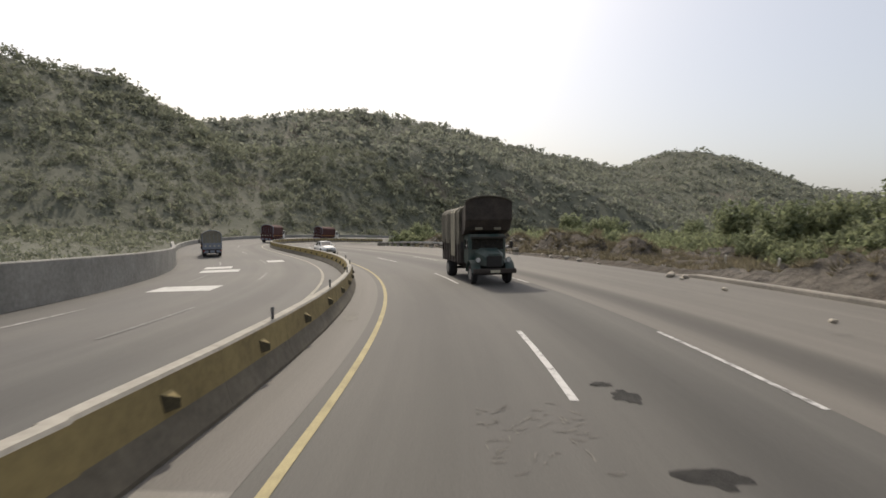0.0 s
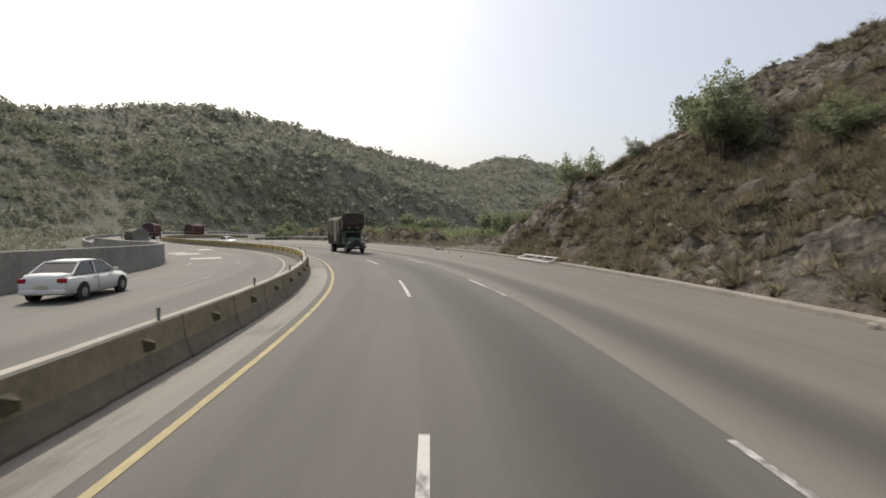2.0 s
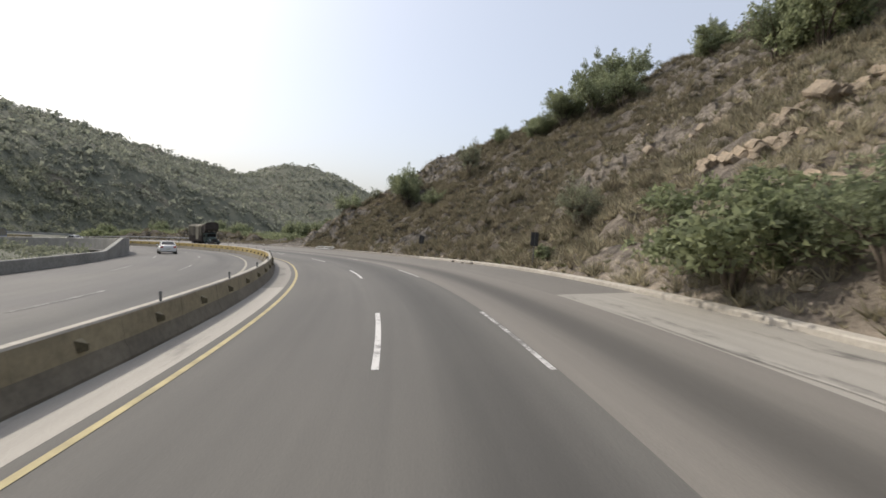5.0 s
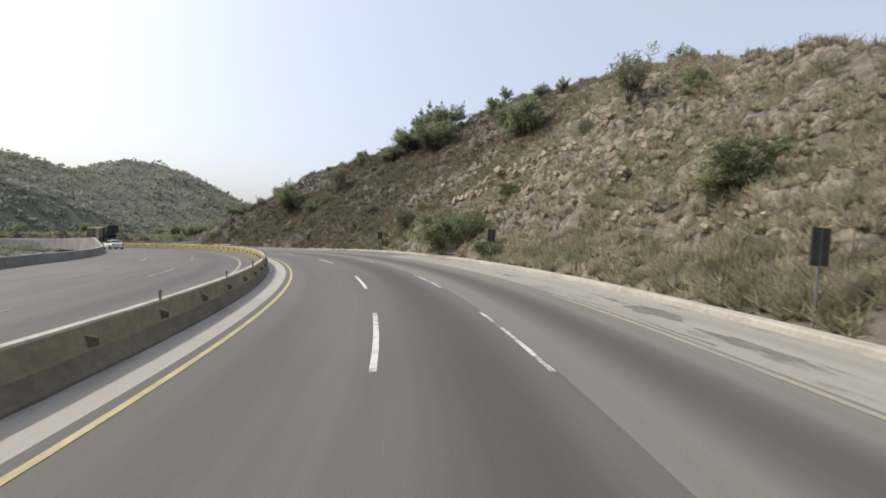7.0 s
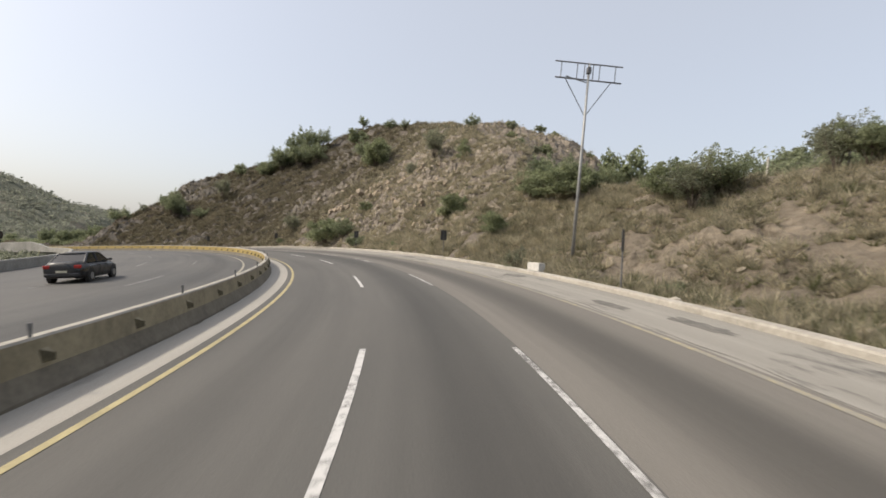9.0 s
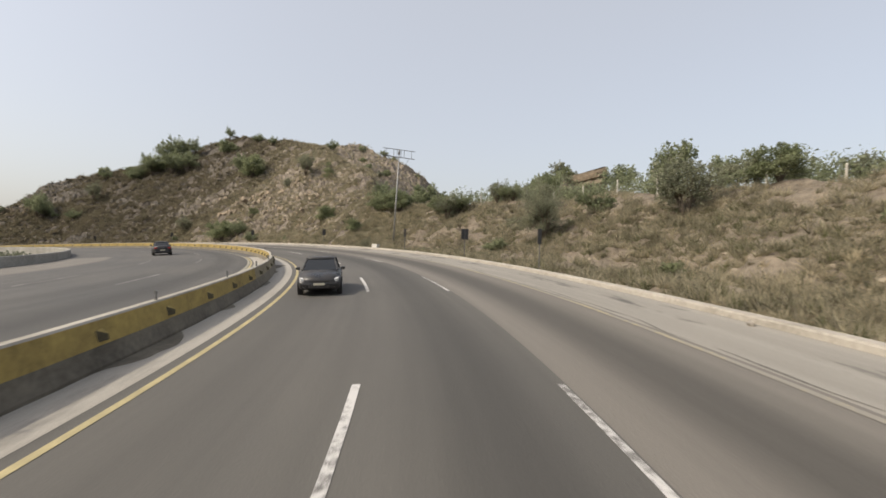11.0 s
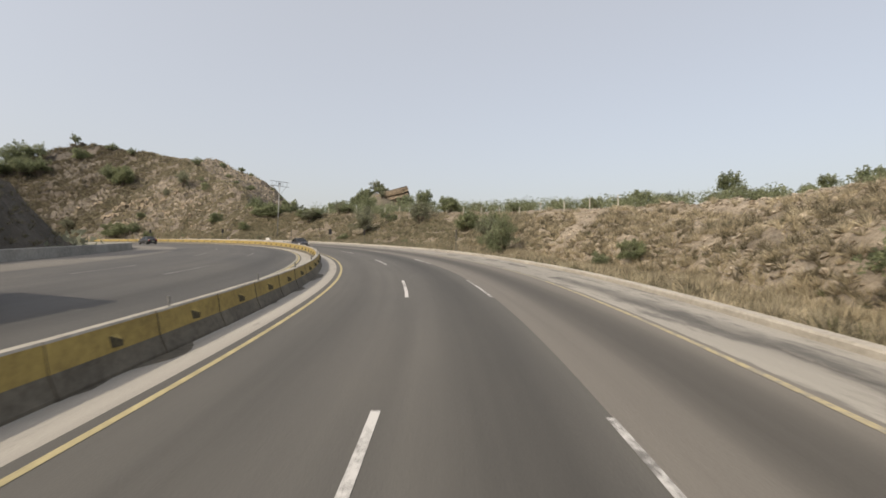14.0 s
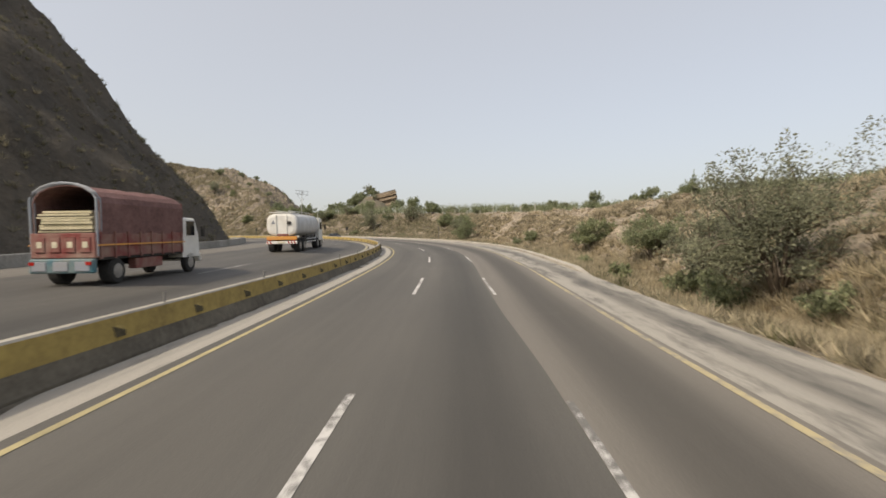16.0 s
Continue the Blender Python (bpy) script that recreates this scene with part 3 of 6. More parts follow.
dull = barrier_segment(M_BARRIER_SHADED, M_GRIME_DULL, "precast concrete yellow median barrier, road side painted dull for shade")
dull.matrix_world = at_road(6.6, float(median_at(6)))
olive = barrier_segment(M_BARRIER_OLIVE_SHADE, M_GRIME_DULL, "precast concrete yellow median barrier, road side painted olive for shade")
olive.matrix_world = at_road(-149.4, float(median_at(-150)))
bright = barrier_segment(M_BARRIER, M_GRIME_SHADE, "precast concrete median barrier painted yellow above a grimy foot darkened for shade")
bright.matrix_world = at_road(150.6, float(median_at(150)))
for k in range(-49, 98):
    if k not in (2, 50):
        copy_thing(olive if k < 2 else dull if k < 50 else bright, at_road(k * 3.0 + 0.6, float(median_at(k * 3.0))))
structure(ribbon("barrier_dirt", 120, 300, lambda s: [(median_at(s) + 0.28, 0.012), (median_at(s) + 0.3 + max(0, -0.05 + 0.95 * noise.fractal((s * 0.22, 3.0, 1.0), 0.9, 2.0, 4)), 0.009)], M_GRIME_SHADE, 0.4), "dark ragged dirt along the barrier's foot", "dirt")


def tube(points, radii, sides=8):
    """Vertices and faces of a tapered pipe through points, closed at both ends."""
    pts = [Vector(p) for p in points]
    V, F = [], []
    for i, p in enumerate(pts):
        d = (pts[min(i + 1, len(pts) - 1)] - pts[max(i - 1, 0)]).normalized()
        a = d.orthogonal().normalized()
        b = d.cross(a)
        for k in range(sides):
            t = 2 * math.pi * k / sides
            V.append(p + radii[i] * (math.cos(t) * a + math.sin(t) * b))
    for i in range(len(pts) - 1):
        for k in range(sides):
            F.append((i * sides + k, i * sides + (k + 1) % sides, (i + 1) * sides + (k + 1) % sides, (i + 1) * sides + k))
    F += [tuple(range(sides))[::-1], tuple(range((len(pts) - 1) * sides, len(pts) * sides))]
    return V, F


def joined(pieces):
    V, F = [], []
    for v, f in pieces:
        F += [tuple(i + len(V) for i in q) for q in f]
        V += list(v)
    return V, F


def box(x0, x1, y0, y1, z0, z1, c=0.0):
    """A box; c chamfers its upright and top edges."""
    if not c:
        v = [(x, y, z) for x in (x0, x1) for y in (y0, y1) for z in (z0, z1)]
        return v, [(0, 1, 3, 2), (4, 6, 7, 5), (0, 4, 5, 1), (2, 3, 7, 6), (0, 2, 6, 4), (1, 5, 7, 3)]
    def ring(i, z):
        return [(x0 + i + c, y0 + i, z), (x1 - i - c, y0 + i, z), (x1 - i, y0 + i + c, z), (x1 - i, y1 - i - c, z), (x1 - i - c, y1 - i, z), (x0 + i + c, y1 - i, z), (x0 + i, y1 - i - c, z), (x0 + i, y0 + i + c, z)]
    rings = [ring(c * 0.6, z0), ring(0, z0 + c * 0.8), ring(0, z1 - c), ring(c * 0.7, z1)]
    V = [p for r in rings for p in r]
    F = [(8 * k + i, 8 * k + (i + 1) % 8, 8 * k + 8 + (i + 1) % 8, 8 * k + 8 + i) for k in range(3) for i in range(8)]
    return V, F + [tuple(range(8))[::-1], tuple(range(24, 32))]


def part(name, shape, material, parent, label="", smooth=False):
    ob = mesh_ob(name, *shape, material, parent, smooth)
    if label:
        ob["label"] = label
    return ob


def delineator():
    root = new("delineator_post")
    part("post", tube([(0, 0, 0), (0, 0, 0.15)], [0.03, 0.03], 8), M_POST_GREY, root)
    part("reflector_head", box(-0.025, 0.025, -0.033, 0.033, 0.14, 0.25, 0.01), M_POST_GREY, root, "dark reflector head")
    return tagged(root, "short grey delineator post on the barrier top", "delineator", "delineator posts on the barrier")


post = delineator()
post.matrix_world = at_road(39.05, float(median_at(39)), 0.92)
for k in [*range(-14, 0), *range(1, 38)]:
    copy_thing(post, at_road(39.05 + 6.05 * k, float(median_at(39.05 + 6.05 * k)), 0.92))

# kerb wall along the shoulder, and the wall inside the opposite carriageway
for s0, s1, paint in ((-27, 24, M_KERB_OLD), (24, 236, M_KERB)):
    kerb = ribbon("kerb", s0, s1, lambda s: [(kerb_at(s) + a, b - 0.32 * float(np.clip(1 - (236 - s) / 3, 0, 1)) - 0.3 * float(np.clip(1 - (s + 27) / 3, 0, 1))) for a, b in ((0, -0.05), (0.01, 0.15), (0.05, 0.2), (0.38, 0.21), (0.43, 0.18), (0.5, -0.3))], paint)
    structure(kerb, "low weathered concrete kerb wall", "kerb")


def wall_rule(s):
    h = float(np.interp(s, [-74, -73, 18, 27, 34, 330], [0.7, 1.65, 1.75, 0.7, 0.75, 0.8]))
    a, r = float(wall_at(s)), float(raised_at(s))
    return [(a, r - 0.1), (a - 0.06, r + h - 0.05), (a - 0.1, r + h), (a - 0.36, r + h), (a - 0.4, r + h - 0.05), (a - 0.45, r - 0.5)]


structure(ribbon("wall_inner", -200, 330, wall_rule, M_WALL), "stained concrete retaining wall beside the opposite carriageway", "wall")

# ---- ground sheet with the far hills ----
def smooth_noise(x, y, scale, seed=0.0, octaves=4):
    return np.array([noise.fractal((a / scale + seed, b / scale, seed), 0.9, 2.0, octaves) for a, b in zip(x, y)])


RIDGES = [  # (points x y z, slope towards the road)
    ([(-300, -40, 34), (-190, 60, 38), (-135, 137, 41), (-132, 167, 45), (-127, 182, 47), (-117, 201, 40), (-100, 230, 18)], 0.62),
    ([(-210, 250, 52), (-117, 262, 40), (-111, 275, 47), (-70, 307, 60), (-30, 338, 63), (40, 389, 57), (104, 424, 50), (157, 446, 46), (240, 500, 20)], 0.38),
    ([(190, 540, 54), (235, 503, 73), (259, 491, 74), (282, 480, 64), (326, 452, 42), (391, 452, 33), (520, 420, 30)], 0.4),
    ([(300, 330, 24), (420, 240, 28), (520, 80, 26)], 0.2),
]


def ridge_height(x, y):
    best = np.full(len(x), -1e3)
    for pts, slope in RIDGES:
        p = np.array(pts, float)
        for a, b in zip(p[:-1], p[1:]):
            d = b - a
            t = np.clip(((x - a[0]) * d[0] + (y - a[1]) * d[1]) / (d[0] ** 2 + d[1] ** 2), 0, 1)
            dist = np.hypot(x - a[0] - t * d[0], y - a[1] - t * d[1])
            best = np.maximum(best, a[2] + t * d[2] - slope * dist)
    return best


def axis(near, far, step):
    c = list(np.arange(-near, near + step, step))
    k, w = near + step, step
    while k < far:
        w *= 1.25
        k += w
        c = [-k] + c + [k]
    return np.array(c)


def land_height(x, y):
    sv = station(x, y)
    s, v = np.clip(sv[:, 0], -320, 420), sv[:, 1]
    base = road(s, np.clip(v, -24, 15))[:, 2]
    away = np.maximum(0, np.maximum(v - kerb_at(s) - 1, wall_at(s) - 1 - v))
    z = base - 0.7 + 0.5 * np.clip(away / 4, 0, 1) + np.where(v < 0, 0.05, 0.02) * np.minimum(away, 40) + 1.2 * smooth_noise(x, y, 60, 3) * np.clip(away / 40, 0, 1)
    z = z - 2.8 * np.clip((v - 2) / 4, 0, 1) * np.clip((62 - v) / 15, 0, 1) * np.interp(s, [150, 172, 285, 310], [0, 1, 1, 0])  # room for the ditch
    hill = ridge_height(x, y) + 4 * smooth_noise(x, y, 70, 5) + 2.0 * smooth_noise(x, y, 22, 8, 3)
    hill = np.minimum(hill, base + 0.75 * np.maximum(0, away - 4))
    return np.maximum(z, hill), away


gx, gy = axis(430, 4000, 7.0) + 20, axis(430, 4000, 7.0) + 150
GX, GY = [a.ravel() for a in np.meshgrid(gx, gy, indexing="ij")]
GZ, _ = land_height(GX, GY)
ny = len(gy)
gf = [(i * ny + j, (i + 1) * ny + j, (i + 1) * ny + j + 1, i * ny + j + 1) for i in range(len(gx) - 1) for j in range(ny - 1)]
structure(mesh_ob("ground", np.c_[GX, GY, GZ], gf, M_GROUND, smooth=True), "scrubby ground rising into green hills, colour lightened for haze", "ground")

# ---- cut slope on the outside of the bend, and the hill inside it ----
TOPS = [(-60, 0.2), (-27, 0.4), (-21, 0.6), (-18, 1.8), (-15.8, 5.5), (-14, 10), (-12.5, 14), (-11, 18.5), (-8, 22.5), (-5, 24.8), (2, 27), (9, 29), (16, 37), (22, 40.5), (30, 38), (45, 33), (60, 27), (68, 22), (76, 18), (81, 16.3), (84, 14.6), (87, 11.3), (91, 8.6), (96, 7.2), (100, 6.9), (113, 7.3), (125, 7.1), (140, 6.9), (156, 6.4), (175, 5.8), (200, 5.6), (215, 6.0), (230, 5.5), (245, 4.6), (330, 5)]
FACES = [(-60, 0.6), (-25, 0.7), (20, 0.74), (45, 0.82), (65, 0.92), (92, 0.8), (103, 0.58), (150, 0.54), (180, 0.5), (195, 0.46), (225, 0.45), (245, 0.5), (330, 0.52)]
VERGE = [(98, 0), (112, 3), (125, 4.5), (150, 6.5), (170, 8), (188, 9.4), (197, 9.3), (205, 7.0), (214, 8.1), (222, 7.8), (230, 6.8), (240, 5.0), (250, 4.2), (330, 4.2)]  # gentle strip before the bank rises

DITCH = [(165, 0.23), (178, -0.2), (188, -0.7), (200, -0.6), (215, -0.9), (222, -1.2), (230, -1.9), (240, -1.5), (255, -0.5), (330, -0.3)]  # the ground sinks behind the kerb
STEEP = [(165, 1.0), (188, 2.3), (240, 2.4), (258, 1.6), (330, 1.2)]  # the lower face against the upper


def slope_height(s, v):
    top, face = np.interp(s, *zip(*TOPS)), np.interp(s, *zip(*FACES))
    w = np.maximum(0, v - kerb_at(s) - 0.5)
    flat = np.interp(s, *zip(*VERGE))
    foot = np.where(s < 165, 0.03 * flat, np.interp(s, *zip(*DITCH)))
    steep = face * np.interp(s, *zip(*STEEP))
    low = np.clip(top - foot, 0, 3.2)
    knee = flat + low / steep
    edge = knee + (top - foot - low) / face
    rise = np.where(w < flat, foot * np.minimum(1, w / np.maximum(0.6 * flat, 0.01)), np.where(w < knee, foot + steep * (w - flat), foot + low + face * (w - knee)))
    back = np.interp(s, [40, 55, 76, 86, 98, 106], [0.05, 0.2, 0.2, -0.4, -0.4, 0.05])  # the hill falls away behind its crest
    return np.where(w < edge, rise, np.maximum(top + back * np.clip(w - edge - 1.5, 0, 18) - 0.4 * np.clip(w - edge - 19.5, 0, 40) * (s < 106), np.minimum(top, 4))) - 0.1


ROCKY = [(-30, 0.45), (-13, 0.5), (-4, 0.3), (25, 0.28), (42, 0.5), (56, 0.76), (92, 0.78), (104, 0.12), (140, 0.0), (158, -0.2), (330, -0.25)]  # share of bare rock along the slope


def crags(s, w):
    """Where bare rock shows on the slope (0 to 1), and how far its tilted, broken beds stand out."""
    a, b = 0.84 * s + 0.54 * w, 0.84 * w - 0.54 * s
    bare = np.array([noise.fractal((p * 0.055, q * 0.13, 5.0), 0.8, 2.0, 4) for p, q in zip(a, b)])
    mask = np.clip((bare + np.interp(s, *zip(*ROCKY)) - 0.52) * 3.2, 0, 1)
    block = []
    for p, q, m in zip(a, b, mask):
        if m == 0:
            block.append(0.0)
            continue
        near, cells = noise.voronoi((p * 0.6, q * 1.5, 0.3))
        c = cells[0]
        block.append(0.75 * ((math.sin(c[0] * 57.3 + c[1] * 131.7) * 43.7) % 1.0) + 0.35 * min(1.0, 2.5 * (near[1] - near[0])))
    return mask, mask * (np.array(block) - 0.25)


def slope_point(s, v):
    """A place on the outer slope."""
    s, v = np.atleast_1d(np.asarray(s, float)), np.atleast_1d(np.asarray(v, float))
    q, foot = road(s, v), road(s, np.minimum(v, kerb_at(s) + 1))
    amt = np.clip((v - kerb_at(s) - 0.6) / 3, 0, 1)
    steep = np.clip(np.interp(s, *zip(*TOPS)) / 8, 0.3, 1.2)
    bump = np.interp(s, [95, 120], [1.0, 0.65]) * smooth_noise(q[:, 0], q[:, 1], 7, 11) + np.interp(s, [30, 60], [0.8, 0.45]) * smooth_noise(q[:, 0], q[:, 1], 1.8, 13, 3)
    _, rock = crags(s, np.maximum(0, v - kerb_at(s)))
    return np.c_[q[:, :2], foot[:, 2] + slope_height(s, v) + amt * steep * bump + amt * 1.15 * rock]


def grid_sheet(name, ss, vv_of, point, material, flip, bare=None):
    S = np.concatenate([np.full(len(vv_of(s)), s) for s in ss])
    V = np.concatenate([vv_of(s) for s in ss])
    P = point(S, V)
    n = len(vv_of(ss[0]))
    f = [(i * n + j, i * n + j + 1, (i + 1) * n + j + 1, (i + 1) * n + j) for i in range(len(ss) - 1) for j in range(n - 1)]
    if flip:
        f = [q[::-1] for q in f]
    ob = mesh_ob(name, P, f, material, smooth=True, uvs=np.c_[S, V])
    if bare is not None:
        ob.data.polygons.foreach_set("use_smooth", [False] * len(ob.data.polygons))
        ob.data.attributes.new("bare_rock", "FLOAT", "POINT").data.foreach_set("value", bare(S, V).astype(np.float32))
    return ob


out_steps = np.r_[np.arange(0, 30, 0.36), np.arange(30, 48, 0.7), np.arange(48, 80, 2.0), np.arange(82, 100, 6)]


def bare_at(s, v):
    return crags(s, np.maximum(0, v - kerb_at(s)))[0]



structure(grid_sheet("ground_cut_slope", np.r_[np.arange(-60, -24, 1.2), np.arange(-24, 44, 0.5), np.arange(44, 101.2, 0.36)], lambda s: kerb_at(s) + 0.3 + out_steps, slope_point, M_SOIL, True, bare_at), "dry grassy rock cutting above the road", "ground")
structure(grid_sheet("ground_earth_bank", np.r_[np.arange(100.9, 262, 0.65), np.arange(262, 331, 1.5)], lambda s: kerb_at(s) + 0.3 + out_steps, slope_point, M_EARTH, True, bare_at), "dry tan earth bank above the shoulder", "ground")

IN_TOPS = [(120, 0.5), (150, 1.0), (158, 2.5), (166, 5), (174, 14), (182, 29), (190, 47), (198, 37), (206, 39), (214, 42), (222, 46), (330, 47)]


def inner_point(s, v):
    s, v = np.atleast_1d(np.asarray(s, float)), np.atleast_1d(np.asarray(v, float))
    q, foot = road(s, v), road(s, wall_at(s))
    w = np.maximum(0, wall_at(s) - 0.8 - np.interp(s, [150, 170, 181, 192], [5, 3.5, 1.0, 0]) - v)
    top = np.interp(s, *zip(*IN_TOPS))
    h = np.where(w < top / 1.31, 1.31 * w, top + 0.1 * (w - top / 1.31)) + raised_at(s) - 0.1
    h = h - 3.2 * np.maximum(0, w - 44)  # steep back of the hill
    amt = np.clip((w - 0.3) / 4, 0, 1) * np.clip(top / 6, 0.2, 1)
    return np.c_[q[:, :2], foot[:, 2] + h + amt * (2.3 * smooth_noise(q[:, 0], q[:, 1], 9, 21) + 0.5 * smooth_noise(q[:, 0], q[:, 1], 2.2, 23, 3))]


in_steps = np.r_[np.arange(0, 36, 0.8), np.arange(36, 60, 3.0)]
structure(grid_sheet("ground_inner_hill", np.arange(120, 331, 1.2), lambda s: wall_at(s) - 0.42 - in_steps, inner_point, M_SHADED_SOIL, False), "steep brown hillside inside the bend, coloured dark for shade", "ground")


# brush-covered heaps on the flat beyond the first bend
def mound_point(s, v):
    s, v = np.atleast_1d(np.asarray(s, float)), np.atleast_1d(np.asarray(v, float))
    q = road(s, v)
    ridge = np.exp(-((v - 20.5) / 2.6) ** 2) * np.interp(s, [-84, -76, -44, -38, -33, -31], [0, 1, 1, 0.8, 0.3, 0])
    lumps = np.clip(1.0 + 1.1 * smooth_noise(q[:, 0], q[:, 1], 5, 31), 0.25, 2.0)
    return np.c_[q[:, :2], road(s, np.minimum(v, 15))[:, 2] - 0.5 + 2.2 * ridge * lumps]


structure(grid_sheet("ground_mound", np.arange(-86, -29, 0.8), lambda s: np.arange(15.6, 27, 0.6), mound_point, M_SOIL, True), "brushy brown earth heaps beside the shoulder", "ground")

# ---- plants ----
def leaf_quads(centres, size, rng, up_bias=0.0, slim=0.55):
    """A pointed leaf at each centre, turned at random."""
    n = len(centres)
    a = rng.normal(size=(n, 3))
    a[:, 2] += up_bias
    a /= np.linalg.norm(a, axis=1)[:, None]
    b = np.cross(a, rng.normal(size=(n, 3)))
    b /= np.linalg.norm(b, axis=1)[:, None] + 1e-9
    s = (size * rng.uniform(0.6, 1.3, n))[:, None]
    c = np.asarray(centres)
    V = np.stack([c - a * s - b * s * slim, c - a * s * 0.5 + b * s * slim, c + a * s], 1).reshape(-1, 3)
    return V, np.arange(3 * n).reshape(-1, 3)


def ball(rng, n):
    """Points spread through a ball, thicker towards its skin."""
    d = rng.normal(size=(n, 3))
    return d / np.linalg.norm(d, axis=1)[:, None] * (rng.random(n) ** 0.42)[:, None]


def bush(seed, height, width, leaves, leaf, material, label, stems=6, open_crown=0.0, bare=0.25):
    """A shrub or small tree: limbs from the base and leaves gathered in uneven clumps."""
    rng = np.random.default_rng(seed)
    root = new("bush")
    n = 26 + int(10 * open_crown) + leaves // 900
    d = rng.normal(size=(n, 3))
    d /= np.linalg.norm(d, axis=1)[:, None]
    r = rng.uniform(0.35, 1.0, n) ** 0.6 * (1 + 0.35 * open_crown * rng.normal(size=n)).clip(0.5, 1.5)
    mid_z, half_z = height * (bare + 1) / 2, height * (1 - bare) / 2
    tips = np.c_[d[:, 0] * r * width * 0.42, d[:, 1] * r * width * 0.42, mid_z + d[:, 2] * r * half_z * 0.85]
    if bare <= 0.1:
        tips[::3, 2] = tips[::3, 2] * 0.4 + 0.08 * height  # leafy down to the ground
    limbs = []
    thick = 0.016 * height + 0.012
    forks = []
    for k in range(stems):
        az = 2 * math.pi * (k + rng.uniform(-0.3, 0.3)) / stems
        f = np.array([math.cos(az) * width * 0.12, math.sin(az) * width * 0.12, height * rng.uniform(max(0.25, bare * 0.8), max(0.4, bare))])
        forks.append(f)
        limbs.append(tube([(0.04 * math.cos(az), 0.04 * math.sin(az), -0.2), f * 0.5 + np.array([0, 0, 0.02]), f], [thick, thick * 0.8, thick * 0.6], 5))
    forks = np.array(forks)
    for t in tips if leaves > 2000 or height < 1.5 else tips[::5]:
        f = forks[np.argmin(((forks - t) ** 2).sum(1))]
        limbs.append(tube([f, (f + t) / 2 + rng.normal(size=3) * 0.05 * width, t], [thick * 0.5, thick * 0.3, thick * 0.1], 4))
    part("trunk", joined(limbs), M_BARK, root, smooth=True)
    per = leaves // n
    spread = 0.125 - 0.035 * open_crown
    clumps = []
    for t in tips:
        f = forks[np.argmin(((forks - t) ** 2).sum(1))]
        lift = np.array([0, 0, 0.1 * height * rng.random()])
        m = int(per * 0.42)
        u = 1.18 - 0.75 * rng.random(m) ** 1.5
        spray = f + (t + lift - f) * u[:, None] + ball(rng, m) * (np.array([width, width, height * 0.8]) * spread) * (0.45 + 1.3 * np.clip(1.15 - u, 0, 1))[:, None]
        clumps += [spray, t + 1.7 * ball(rng, per - m) * np.array([width, width, height * 0.8]) * spread * rng.uniform(0.5, 1.25)]
    pts = np.concatenate(clumps)
    pts[:, 2] = np.maximum(pts[:, 2], height * 0.05)
    V, F = leaf_quads(pts, leaf, rng)
    part("crown", (V, F), material, root)
    return tagged(root, label, "bush")


KINDS = {
    "acacia": bush(1, 3.2, 4.2, 6800, 0.085, M_LEAF, "dusty green acacia shrub with a loose crown", 7, 0.6),
    "round": bush(2, 2.2, 3.2, 6800, 0.075, M_LEAF_BRIGHT, "leafy green shrub on the dry slope", 8, 0.35, 0.1),
    "thorn": bush(3, 3.6, 3.4, 5200, 0.075, M_LEAF_GREY, "grey-green thorn bush with thin branches", 8, 0.7, 0.15),
    "small": bush(4, 1.2, 1.7, 2200, 0.06, M_LEAF, "small dusty shrub among dry grass", 6, 0.3, 0.08),
    "tree": bush(5, 5.2, 4.6, 6800, 0.1, M_LEAF, "small tree with a ragged green crown", 5, 0.85, 0.25),
    "weed": bush(6, 0.8, 1.0, 700, 0.09, M_LEAF_BRIGHT, "broad-leaved green weed by the kerb", 6, 0.0, 0.1),
    "pale_weed": bush(9, 1.1, 1.2, 700, 0.05, M_LEAF_GREY, "pale leggy weed flowering by the kerb", 9, 0.9, 0.15),
    "big": bush(7, 5.2, 5.4, 21000, 0.055, M_LEAF_GREY, "large dark grey-green thorn bush on the slope", 12, 0.75, 0.06),
    "leafy": bush(8, 5.2, 5.4, 15000, 0.065, M_LEAF, "large leafy green bush in a hollow of the bank", 10, 0.7, 0.05),
    "far_acacia": bush(11, 3.2, 4.2, 1700, 0.17, M_LEAF, "dusty green acacia shrub in the scrub", 5, 0.4, 0.2),
    "far_round": bush(12, 2.2, 3.2, 1700, 0.15, M_LEAF_BRIGHT, "rounded green shrub in the scrub", 5, 0.2, 0.1),
    "far_tree": bush(13, 5.0, 4.6, 1900, 0.19, M_LEAF, "small ragged tree above the scrub", 4, 0.6, 0.35),
    "far_thorn": bush(14, 3.0, 3.2, 1500, 0.14, M_LEAF_GREY, "grey-green thorn shrub in the scrub", 5, 0.6, 0.15),
}
USED = set()


def plant(kind, place, scale=1.0, turn=None, group="", rng=random.Random(9)):
    m = Matrix.Translation(Vector(place)) @ pose(0, 0, 0, 0, 0, rng.uniform(0, 360) if turn is None else turn)
    if kind in USED:
        ob = copy_thing(KINDS[kind], m)
    else:
        ob = KINDS[kind]
        ob.matrix_world = m
        USED.add(kind)
    k = rng.random()
    ob.scale = (scale, scale, scale) if kind in ("big", "leafy") else (scale * rng.uniform(0.8, 1.2), scale * rng.uniform(0.8, 1.2), scale * rng.uniform(0.85, 1.15))
    return ob


def on_slope(s, v, sink=0.1):
    p = slope_point(s, v)[0]
    return (p[0], p[1], p[2] - sink)


